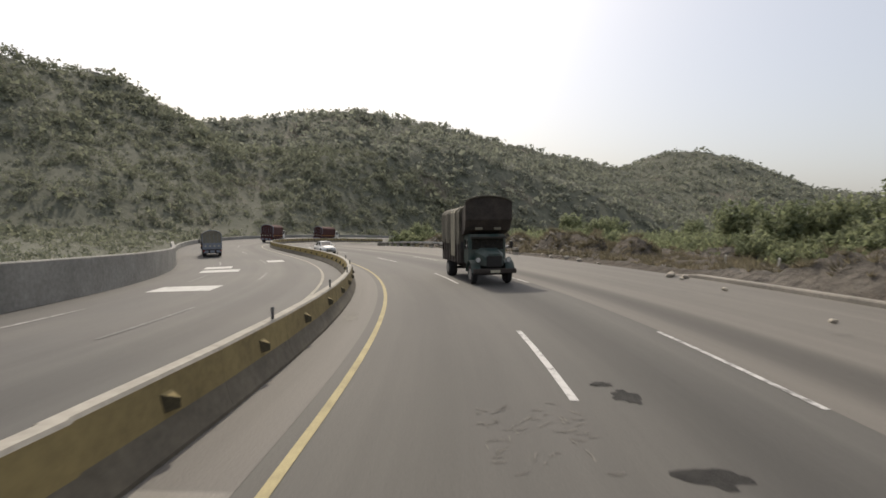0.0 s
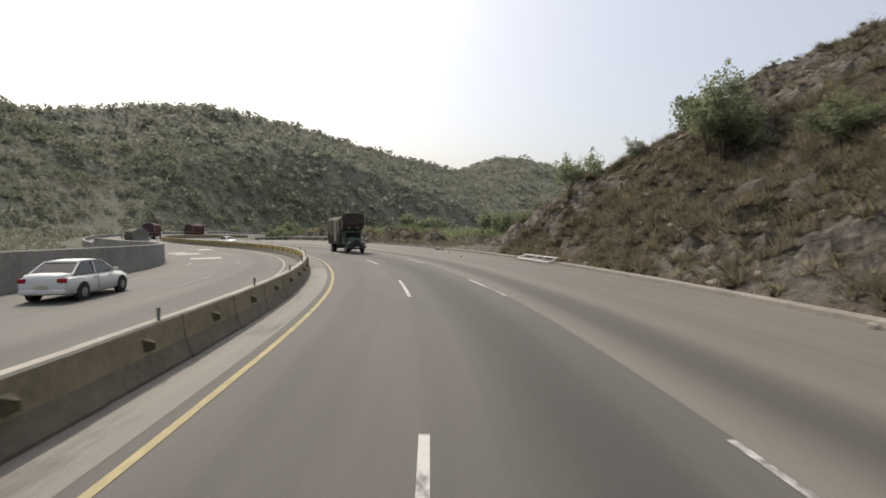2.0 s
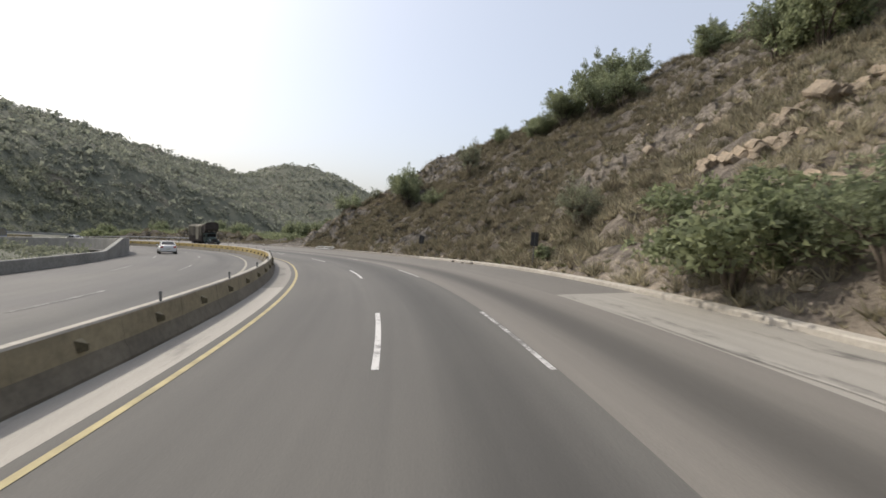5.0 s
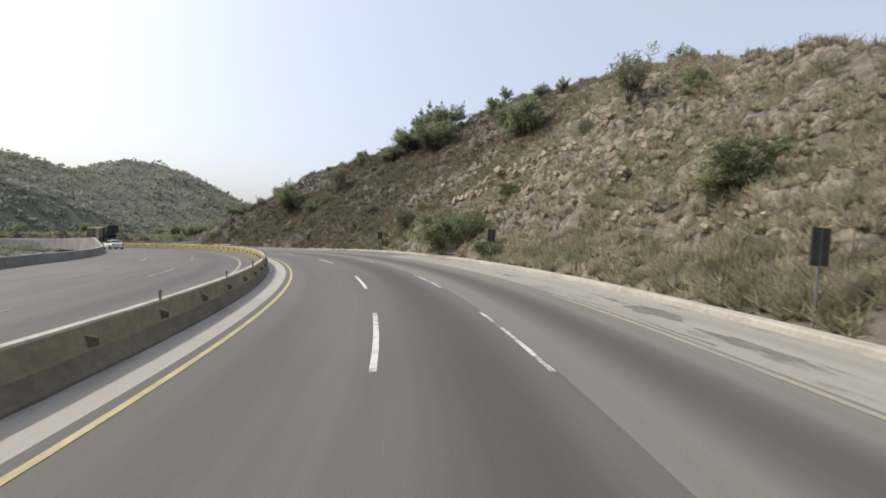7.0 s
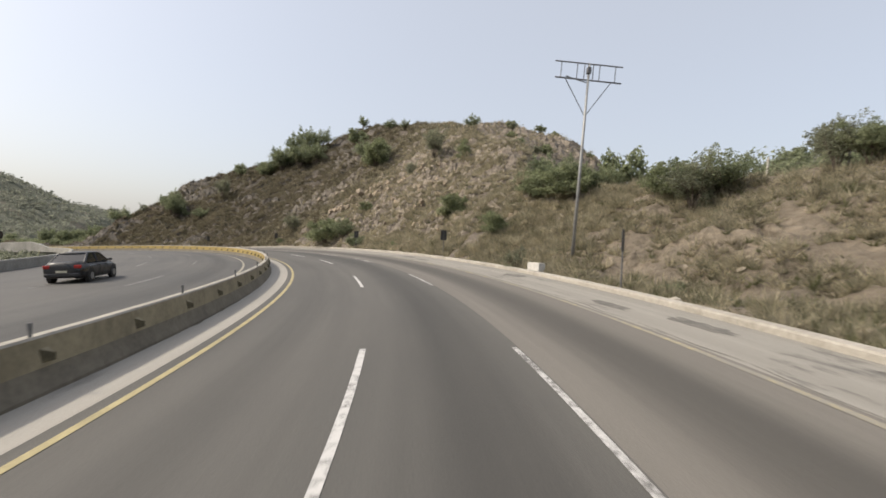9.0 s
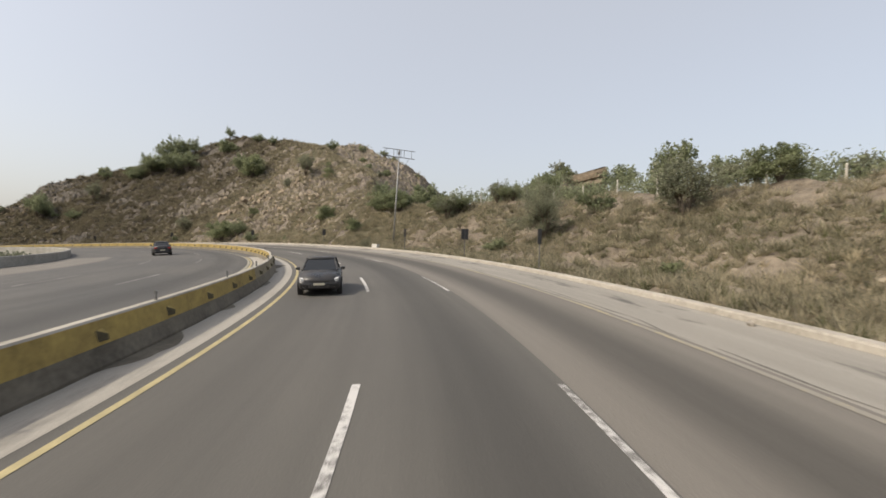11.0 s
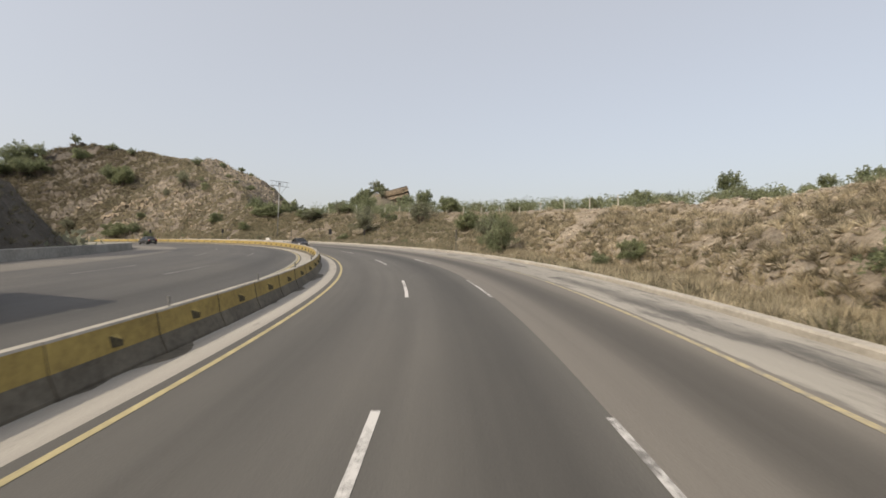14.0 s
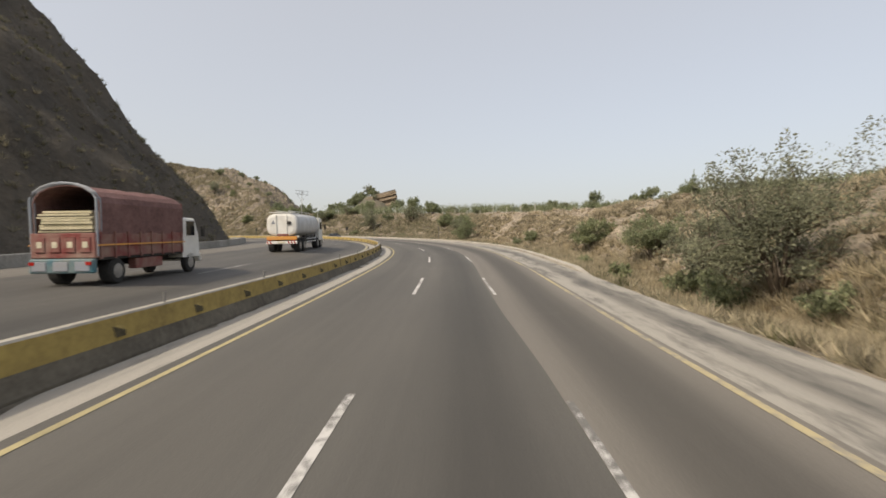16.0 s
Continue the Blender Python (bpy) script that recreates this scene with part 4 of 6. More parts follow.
# (kind, station, offset, scale) of the plants on the cutting and the bank, stretch by stretch
NEAR_END = (
    ("small", -16.5, 24.9, 2.10),
    ("small", -14.9, 26.2, 1.78),
    ("acacia", -15.6, 25.2, 1.5),
    ("small", -16.6, 21.0, 1.5),
    ("round", -17.4, 23.0, 0.6),
    ("small", -17.6, 19.6, 1.2),
    ("thorn", -12.6, 29.0, 0.8),
    ("acacia", -3.7, 27.2, 2.0),
    ("acacia", -2.0, 26.6, 1.5),
    ("small", 0.2, 27.6, 1.9),
    ("small", -1.3, 47.9, 2.03),
    ("acacia", -0.7, 48.1, 0.94),
    ("small", 1.0, 46.5, 2.40),
    ("thorn", 6.2, 32.3, 1.38),
    ("round", 6.4, 47.7, 1.57),
    ("acacia", 6.6, 25.1, 0.92),
    ("acacia", 7.0, 46.9, 0.94),
    ("acacia", 8.6, 44.7, 1.24),
    ("acacia", 9.0, 46.1, 1.33),
    ("acacia", 10.6, 48.4, 1.09),
    ("acacia", 11.7, 47.1, 1.79),
    ("acacia", 12.7, 51.7, 1.94),
    ("acacia", 12.8, 45.4, 1.81),
    ("acacia", 14.7, 53.2, 2.19),
    ("tree", 16.7, 55.5, 1.46),
    ("acacia", 17.5, 45.7, 1.99),
    ("tree", 21.2, 46.5, 1.64),
    ("tree", 21.5, 66.8, 0.82),
)
HILL_MIDDLE = (
    ("round", 27.7, 53.7, 2.01),
    ("acacia", 32.6, 59.3, 1.12),
    ("acacia", 40.1, 52.6, 0.81),
    ("acacia", 42.6, 36.8, 1.83),
    ("thorn", 44.5, 16.1, 0.96),
    ("weed", 45.7, 13.0, 1.39),
    ("round", 47.0, 34.3, 3.00),
    ("round", 60.8, 12.3, 2.28),
    ("round", 62.6, 18.9, 0.91),
    ("thorn", 63.6, 26.8, 0.80),
    ("acacia", 65.0, 12.7, 1.01),
    ("acacia", 60.5, 45.5, 1.04),
    ("thorn", 67.3, 28.3, 1.53),
    ("round", 69.4, 32.7, 0.84),
    ("small", 70.5, 12.0, 1.63),
    ("round", 73.7, 28.9, 1.14),
)
HILL_END = (
    ("small", 81.6, 11.9, 0.87),
    ("round", 86.8, 17.0, 1.35),
    ("acacia", 95.5, 32.6, 1.00),
    ("round", 97.5, 20.0, 1.45),
    ("round", 98.3, 14.7, 1.00),
    ("acacia", 99.3, 22.2, 1.0),
    ("pale_weed", 108.2, 11.1, 1.35),
    ("acacia", 100.9, 24.4, 0.9),
    ("round", 100.6, 21.6, 1.5),
    ("round", 108.6, 22.9, 1.34),
    ("thorn", 111.3, 22.3, 1.16),
    ("acacia", 111.5, 24.0, 1.10),
    ("thorn", 116.1, 26.8, 0.88),
    ("acacia", 117.0, 29.0, 0.72),
    ("acacia", 117.4, 27.1, 0.78),
    ("acacia", 118.6, 27.2, 0.78),
    ("small", 120.2, 12.8, 0.88),
)
BANK = (
    ("thorn", 126.0, 25.4, 0.8),
    ("small", 129.0, 16.7, 1.53),
    ("big", 132.6, 19.6, 1.15),
    ("small", 134.5, 24.0, 2.31),
    ("thorn", 142.3, 25.1, 1.57),
    ("round", 145.7, 29.3, 1.24),
    ("weed", 151.2, 15.3, 1.36),
    ("round", 156.6, 23.5, 1.52),
    ("acacia", 160.5, 29.6, 0.55),
    ("round", 161.8, 23.7, 1.33),
    ("thorn", 166.0, 20.5, 1.08),
    ("weed", 167.3, 13.3, 0.84),
    ("leafy", 173.5, 16.9, 0.92),
    ("round", 189.6, 21.2, 0.85),
    ("small", 186.4, 20.3, 1.3),
    ("round", 209.9, 19.1, 1.45),
    ("tree", 213.8, 28.4, 0.48),
    ("small", 217.9, 14.5, 1.1),
    ("acacia", 223.2, 18.6, 1.15),
    ("weed", 226.3, 14.6, 2.1),
    ("thorn", 236.1, 15.8, 1.25),
    ("tree", 172.9, 18.2, 0.72),
    ("small", 233.9, 15.7, 2.0),
    ("big", 242.2, 15.1, 1.3),
    ("small", 240.2, 13.9, 1.9),
    ("small", 246.0, 14.4, 1.4),
    ("thorn", 171.6, 17.6, 0.8),
    ("small", 174.4, 15.9, 1.4),
)
for kind, s, v, k in NEAR_END + HILL_MIDDLE + HILL_END + BANK:
    plant(kind, on_slope(s, v), k)
# the row of shrubs beyond the fence on the plateau
prng = random.Random(21)
for i in range(16):  # scrub on the back of the hill
    s = 60 + 36 * prng.random()
    edge = float(kerb_at(s) + np.interp(s, *zip(*TOPS)) / np.interp(s, *zip(*FACES)))
    plant(prng.choice(["far_acacia", "far_round", "far_thorn"]), on_slope(s, edge + 4 + 22 * prng.random()), prng.uniform(0.45, 0.9))
for i in range(80):
    s = 101 + i * 1.9 + prng.uniform(-1.0, 1.0)
    v = float(kerb_at(s)) + float(np.interp(s, [100, 130, 180, 250], [22, 22, 21, 18])) + prng.uniform(0, 9)
    plant(prng.choice(["far_acacia", "far_tree", "far_round", "far_thorn", "far_round"]), on_slope(s, v), prng.uniform(0.45, 0.85) * float(np.interp(s, [100, 125, 160, 185, 205, 250], [1.35, 1.15, 1.15, 0.95, 0.6, 0.5])))
for i in range(24):  # taller shrubs close behind the hill
    plant(prng.choice(["far_acacia", "far_round", "far_acacia"]), on_slope(91 + 10 * prng.random(), 23 + 8 * prng.random()), prng.uniform(1.15, 1.65))



def on_land(x, y, sink=0.15):
    z, _ = land_height(np.array([x]), np.array([y]))
    return (x, y, float(z[0]) - sink)


# shrubs and trees on the flat beyond the first bend, and inside it
for i in range(50):
    s, v = -28 - 85 * prng.random(), 21 + 48 * prng.random() ** 1.2
    x, y, z = road(s, v)
    plant(prng.choice(["far_acacia", "far_round", "far_tree", "far_acacia", "far_round"]), on_land(x, y), prng.uniform(0.7, 1.35))
for s, v, k in ((-84, 19, 1.5), (-88, 18, 1.6), (-92, 19.5, 1.7), (-96, 20, 1.8), (-80, 21, 1.4), (-100, 22, 1.8), (-104, 19, 1.7), (-110, 21, 1.9)):
    x, y, z = road(s, v)
    plant("far_round", on_land(x, y), k)


for kind, s, v, k in (("far_tree", -29, 31, 1.5), ("far_tree", -27.5, 34, 1.6), ("far_acacia", -26.5, 29, 1.7), ("far_tree", -31, 29, 1.35), ("far_acacia", -30, 25, 1.5), ("far_round", -33, 27, 1.7), ("far_tree", -36, 32, 1.4), ("far_acacia", -25, 27, 1.3), ("far_round", -27, 23.5, 1.3)):
    x, y, z = road(s, v)
    plant(kind, on_land(x, y), 0.8 * k)


def tufts(name, places, rng, blades, length, width, material, label, category, spread=0.5):
    """Rounded tussocks of fine blades fanning out from one root."""
    n = len(places)
    m = n * blades
    size = np.repeat((0.42 + 0.95 * rng.random(n) ** 1.6) * length, blades)
    root = np.repeat(np.asarray(places), blades, axis=0)
    az = rng.uniform(0, 2 * math.pi, m)
    lean = rng.random(m) ** 0.7 * 1.25
    d = np.c_[np.cos(az) * np.sin(lean), np.sin(az) * np.sin(lean), np.cos(lean)]
    out = np.c_[np.cos(az), np.sin(az), np.zeros(m)]
    b = root + out * (size * spread * 0.35 * rng.random(m))[:, None]
    b[:, 2] -= 0.05
    side = np.cross(d, rng.normal(size=(m, 3)))
    side /= np.linalg.norm(side, axis=1)[:, None] + 1e-9
    side *= (width * rng.uniform(0.6, 1.5, m))[:, None]
    tip = b + d * (size * rng.uniform(0.7, 1.15, m))[:, None]
    V = np.stack([b - side, b + side, tip], 1).reshape(-1, 3)
    return tagged(mesh_ob(name, V, np.arange(3 * m).reshape(-1, 3), material), label, category, kind="stuff")


grng = np.random.default_rng(31)


def scatter(n, s0, s1, reach, power=1.0, avoid=0.75, soft=0.0, gap=-0.32):
    """Places over the slope, thinner on bare rock and gathered in uneven patches."""
    s = grng.uniform(s0, s1, n)
    s = np.maximum(s + soft * grng.normal(size=n), -13.5)
    top, face = np.interp(s, *zip(*TOPS)), np.interp(s, *zip(*FACES))
    v = kerb_at(s) + 0.8 + (np.minimum(top / face + reach, 62)) * grng.random(n) ** power
    keep = np.array([noise.noise((a * 0.16, b * 0.16, 2.0)) + 1.1 * noise.noise((a * 0.55, b * 0.55, 7.0)) for a, b in zip(s, v)]) > gap
    keep &= grng.random(n) > avoid * bare_at(s, v)
    return slope_point(s[keep], v[keep])


tufts("dry_grass", scatter(20500, -13.5, 50, 3, soft=5, gap=-0.46), grng, 26, 0.85, 0.038, M_GRASS_BROWN, "brown dry grass tufts crowding the dark cutting", "grass")
tufts("dry_grass", scatter(21500, 40, 104, 3, 1.0, 0.6, 4, -0.46), grng, 26, 0.72, 0.034, M_GRASS, "dry tan grass tufts covering the cutting", "grass")
tufts("dry_grass", scatter(8000, 100, 166, 6), grng, 26, 0.72, 0.025, M_GRASS, "dry straw-grey grass tufts along the bank", "grass")
tufts("dry_grass", scatter(9000, 160, 262, 6, 1.0, 0.75, 3), grng, 24, 0.66, 0.032, M_GRASS_GOLD, "dry golden grass tufts along the bank", "grass")
low_s = np.r_[grng.uniform(150, 262, 900), grng.uniform(204, 262, 600)]
tufts("dry_grass", slope_point(low_s, kerb_at(low_s) + np.interp(low_s, *zip(*VERGE)) * grng.uniform(0.5, 1.0, 1500) + 3.2 * grng.random(1500)), grng, 50, 0.8, 0.026, M_GRASS_GOLD, "tall straw-coloured tussocks on the lower bank", "grass", 0.8)
back_s = grng.uniform(52, 100, 2000)
tufts("dry_grass", slope_point(back_s, kerb_at(back_s) + np.interp(back_s, *zip(*TOPS)) / np.interp(back_s, *zip(*FACES)) + 1 + 30 * grng.random(2000)), grng, 18, 0.8, 0.034, M_GRASS, "dry grass over the back of the hill", "grass")
tufts("dry_grass", np.concatenate([scatter(900, 100, 165, 3), scatter(5600, 160, 262, 5, 1.0, 0.6, 3)]), grng, 26, 0.66, 0.026, M_GRASS_BROWN, "reddish brown tussocks on the bank", "grass")
tufts("green_weeds", scatter(1700, 98, 160, 2), grng, 20, 0.6, 0.026, M_WEED, "dull green weeds on the bank by the pole", "weeds")
tufts("green_weeds", scatter(2200, 40, 100, 2), grng, 20, 0.65, 0.026, M_WEED, "dull green weeds among the tan grass", "weeds")
tufts("green_weeds", scatter(2500, -14, 262, 2, 1.4), grng, 20, 0.6, 0.026, M_WEED, "pale green weeds among the dry grass", "weeds")
foot_s = grng.uniform(-15, 260, 1800)
tufts("dry_grass", slope_point(foot_s, kerb_at(foot_s) + 0.55 + 1.6 * grng.random(1800) ** 1.5), grng, 18, 0.45, 0.016, M_GRASS, "dry grass along the foot of the bank", "grass")
in_s = grng.uniform(158, 290, 4000)
in_v = wall_at(in_s) - 1.2 - 34 * grng.random(4000)
tufts("dark_scrub", inner_point(in_s, in_v), grng, 26, 0.55, 0.022, M_BRUSH, "coarse scrub on the shaded hillside", "grass")
# the hedge-like scrub beyond the fence
hs = grng.uniform(98, 262, 900)
hv = kerb_at(hs) + np.interp(hs, [100, 130, 180, 250], [20.5, 21, 21, 17.5]) + 9 * grng.random(900)
hh = grng.uniform(0.5, 1.15, 900) * np.interp(hs, [98, 120, 180, 200, 262], [2.6, 2.3, 1.35, 0.7, 0.55])
hp = np.repeat(slope_point(hs, hv) + np.c_[0 * hh, 0 * hh, hh * 0.75], 90, axis=0) + ball(grng, 81000) * np.repeat(hh, 90)[:, None] * np.array([0.8, 0.8, 0.72])
V, F = leaf_quads(hp, np.repeat(np.interp(hs, [98, 140, 190, 262], [0.17, 0.16, 0.12, 0.1]), 90), grng, 0.2, 0.5)
tagged(mesh_ob("plateau_scrub", V, F, M_LEAF), "low green scrub in a line beyond the fence", "shrubs", kind="stuff")

ICO = bmesh.new()
bmesh.ops.create_icosphere(ICO, subdivisions=1, radius=1.0)
ICO_V = np.array([v.co[:] for v in ICO.verts])
ICO_F = np.array([[v.index for v in f.verts] for f in ICO.faces])
ICO.free()


def rocks(name, places, low, high, rng, material, label, flat=0.6):
    n = len(places)
    size = low + (high - low) * rng.random(n) ** 3
    V = ICO_V[None] * rng.uniform(0.6, 1.3, (n, len(ICO_V), 1)) * np.array([1, 1, flat]) * size[:, None, None]
    a = rng.uniform(0, 6.3, n)
    R = np.stack([np.stack([np.cos(a), -np.sin(a), 0 * a], 1), np.stack([np.sin(a), np.cos(a), 0 * a], 1), np.stack([0.4 + 0 * a, 0 * a, 1 + 0 * a], 1)], 1)
    V = np.einsum("nij,nkj->nki", R, V) + np.asarray(places)[:, None]
    F = (ICO_F[None] + (np.arange(n) * len(ICO_V))[:, None, None]).reshape(-1, 3)
    return tagged(mesh_ob(name, V.reshape(-1, 3), F, material), label, "rocks", kind="stuff")


rocks("loose_rocks", scatter(4400, -16, 100, 1), 0.05, 0.34, grng, M_ROCK, "pale broken rocks on the cutting")
scree_s = np.r_[grng.uniform(174, 234, 2900), grng.normal(196, 6, 700)]
rocks("loose_rocks", slope_point(scree_s, kerb_at(scree_s) + np.interp(scree_s, *zip(*VERGE)) + 11.5 - 10.5 * grng.random(len(scree_s)) ** 1.5), 0.05, 0.36, grng, M_ROCK, "angular pale stones strewn below the crest of the bank", 0.5)
rocks("loose_rocks", scatter(3600, 100, 262, 1), 0.03, 0.26, grng, M_ROCK, "small pale stones on the earth bank")
clod_s = grng.uniform(168, 262, 2000)
rocks("earth_clods", slope_point(clod_s, kerb_at(clod_s) + np.interp(clod_s, *zip(*VERGE)) + 10 * grng.random(2000)), 0.06, 0.26, grng, M_LEDGE, "brown broken clods over the earth bank", 0.6)



def outcrop(seed, s, v, blocks, size, spread, label="tan broken rock ledge jutting from the slope"):
    """Angular blocks bedded at one tilt, half sunk into the slope."""
    rng = np.random.default_rng(seed)
    tilt = np.array(pose(0, 0, 0, 28, -18, 35).to_3x3())
    root = new("rock_outcrop")
    root.matrix_world = Matrix.Translation(slope_point(s, v)[0])
    home = slope_point(s, v)[0]
    for k in range(blocks):
        u = rng.uniform(-1.3, 1.3) * spread
        q = slope_point(s + u * 1.3, v + 0.5 * u + rng.normal() * 0.16 * spread)[0]
        c = np.array(box(-1, 1, -0.6, 0.6, -0.4, 0.4, 0.16)[0]) * rng.uniform(0.5, 1.15, 3) * size * rng.uniform(0.6, 1.35)
        c = c * rng.uniform(0.86, 1.14, (len(c), 1))
        part("stone_block", (c @ tilt.T + q - home + np.array([0, 0, -0.06 * size]), box(-1, 1, -0.6, 0.6, -0.4, 0.4, 0.16)[1]), M_LEDGE, root)
    return tagged(root, label, "rock", "rock ledges on the cutting")


for i, (s, v, n, k, w) in enumerate(((70.0, 20.1, 12, 0.75, 2.2), (54.1, 20.4, 9, 0.9, 1.6), (72.6, 21.2, 10, 0.6, 1.8), (73.6, 24.6, 8, 0.6, 1.5), (81.2, 15.0, 7, 0.5, 0.7), (81.1, 20.5, 8, 0.65, 1.3),
                                     (55.7, 24.5, 12, 0.9, 2.4), (71.9, 14.9, 7, 0.45, 1.0), (84.3, 12.4, 9, 0.3, 0.9), (77.0, 23.4, 7, 0.6, 1.2), (62.5, 23.5, 10, 0.8, 2.0), (60.0, 16.5, 7, 0.6, 1.2),
                                     (88.5, 14.5, 7, 0.45, 0.9), (91.0, 16.5, 7, 0.45, 1.0), (76.0, 17.5, 8, 0.5, 1.2), (66.5, 27.0, 8, 0.7, 1.8), (97.5, 17.5, 6, 0.45, 0.8), (44.0, 26.0, 8, 0.7, 2.0), (34.0, 31.0, 7, 0.7, 2.2))):
    outcrop(200 + i, s, v, n * 2, k * 0.9, w)

# the far knoll behind the fence, crowned by a wedge of tilted rock beds
def knoll_height(x, y):
    d = np.hypot((np.asarray(x) - 14.5) / 1.15, np.asarray(y) + 147.5)
    e = np.hypot(np.asarray(x) - 27, np.asarray(y) + 130)
    return 3.0 + 21.5 * np.exp(-(d / 13.5) ** 2) + 11 * np.exp(-(e / 10) ** 2)


kx, ky = [q.ravel() for q in np.meshgrid(np.linspace(-26, 56, 56), np.linspace(-186, -108, 54), indexing="ij")]
kz = knoll_height(kx, ky) + 1.3 * smooth_noise(kx, ky, 6, 41) - 5 * np.clip(np.hypot(kx - 14.5, ky + 147.5) / 36 - 0.85, 0, 1)
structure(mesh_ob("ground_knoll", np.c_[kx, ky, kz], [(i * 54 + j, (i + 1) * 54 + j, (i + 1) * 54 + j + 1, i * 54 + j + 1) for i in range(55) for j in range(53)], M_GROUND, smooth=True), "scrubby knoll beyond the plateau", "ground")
wedge_rng = np.random.default_rng(77)
wedge = new("rock_outcrop")
wedge.matrix_world = Matrix.Translation((11.3, -157.3, 20.3)) @ pose(0, 0, 0, 0, 0, -112) @ Matrix.Scale(1.4, 4)
for k in range(9):
    long = 8.2 - 0.62 * k + wedge_rng.uniform(-0.5, 0.5)
    c = np.array(box(-1, 1, -1, 1, -1, 1, 0.08)[0]) * np.array([long, 3.6, 0.36 + 0.12 * wedge_rng.random()]) * wedge_rng.uniform(0.92, 1.08, (32, 1))
    lean = np.array(pose(0, 0, 0, wedge_rng.uniform(-4, 4), -15 + wedge_rng.uniform(-2, 2), wedge_rng.uniform(-6, 6)).to_3x3())
    part("stone_bed", (c @ lean.T + np.array([-long + wedge_rng.uniform(-0.8, 0.6), wedge_rng.uniform(-0.6, 0.6), -0.6 + 0.62 * k - long * 0.26]), box(-1, 1, -1, 1, -1, 1, 0.08)[1]), M_LEDGE, wedge)
tagged(wedge, "wedge of tilted tan rock beds on the knoll", "rock")
for kx1, ky1, k in ((17, -146, 2.0), (15.5, -147, 1.7), (19, -142, 1.9), (21, -140, 1.7), (14, -149, 0.9), (22, -139, 1.8), (24, -134, 1.8), (27, -131, 1.7), (29, -127, 1.6), (31, -124, 1.6), (25, -136, 1.7), (33, -121, 1.6), (20, -144, 1.5), (12, -152, 0.8), (10, -163, 1.2), (7, -168, 1.3), (15, -141, 1.1), (18, -150, 1.0), (5, -160, 1.0), (26, -130, 1.2), (9, -146, 1.0), (12, -139, 1.1), (4, -172, 1.3)):
    plant(prng.choice(["far_acacia", "far_round", "far_thorn"]), (kx1, ky1, float(knoll_height(kx1, ky1)) - 0.3), k)

# pale ribs of rock on the hill's end
ribs = new("rock_outcrop")
for k in range(60):
    s, v = -19.5 + 0.2 * k, 21.0 + 0.14 * k + 5.0 * grng.random()
    path = [slope_point(s - 0.25 * j + 0.15 * grng.normal(), v - 0.75 * j + 0.25 * grng.normal())[0] for j in range(8)]
    part("rock_rib", tube(path, [float(r) for r in grng.uniform(0.06, 0.2, 8)], 5), M_LEDGE, ribs)
tagged(ribs, "striated pale rock face at the end of the cutting", "rock")

brush = np.concatenate([scatter(2600, -14, 46, 1), scatter(900, 44, 100, 1), scatter(900, 98, 170, 2)])
bs = 0.32 + 0.9 * grng.random(len(brush)) ** 2
bc = np.repeat(brush + np.c_[0 * bs, 0 * bs, bs * 0.5], 52, axis=0) + ball(grng, len(brush) * 52) * np.repeat(bs, 52)[:, None] * np.array([1.0, 1.0, 0.75])
V, F = leaf_quads(bc, 0.085, grng, 0.6, 0.3)
tagged(mesh_ob("low_brush", V, F, M_BRUSH), "low grey-brown brush over the cutting", "shrubs", kind="stuff")

# far scrub: leafy clumps over the hills, paler past 230 m to imitate haze
hx, hy = grng.uniform(-260, 420, 60000), grng.uniform(-110, 560, 60000)
hz, haway = land_height(hx, hy)
hsv = station(hx, hy)
hd = np.hypot(hx, hy)
ok = (haway > np.where(hsv[:, 1] < 0, 2.5, 16)) & (hd > np.where(hsv[:, 1] < 0, 20, 90)) & (grng.random(60000) < np.clip(1.25 - hd / 700, 0.3, 1)) & ~((hsv[:, 0] > -22) & (hsv[:, 1] > 0))
hx, hy, hz, hd = hx[ok][:27000], hy[ok][:27000], hz[ok][:27000], hd[ok][:27000]
size = grng.uniform(0.8, 2.2, len(hx)) * np.where(grng.random(len(hx)) < 0.12, 1.7, 1.0)
size *= np.clip(hd / 210, 0.35, 1)
nx, ny = grng.uniform(-230, 70, 22000), grng.uniform(-60, 260, 22000)
nz, naway = land_height(nx, ny)
nd = np.hypot(nx, ny)
near = (naway > 3) & (nd > 25) & (nd < 240) & (station(nx, ny)[:, 1] < 0)
nx, ny, nz, nd = nx[near], ny[near], nz[near], nd[near]
nk = grng.uniform(0.5, 1.25, len(nx)) * np.clip(nd / 160, 0.5, 1)
cent = np.repeat(np.c_[nx, ny, nz + nk * 0.35], 13, axis=0) + ball(grng, len(nx) * 13) * np.repeat(nk, 13)[:, None] * np.array([1.0, 1.0, 0.6])
V, F = leaf_quads(cent, np.repeat(nk, 13) * 0.3, grng, 0.2, 0.8)
tagged(mesh_ob("hill_scrub", V, F, M_SCRUB), "low undergrowth covering the near hillside, lightened for haze", "shrubs", kind="stuff")
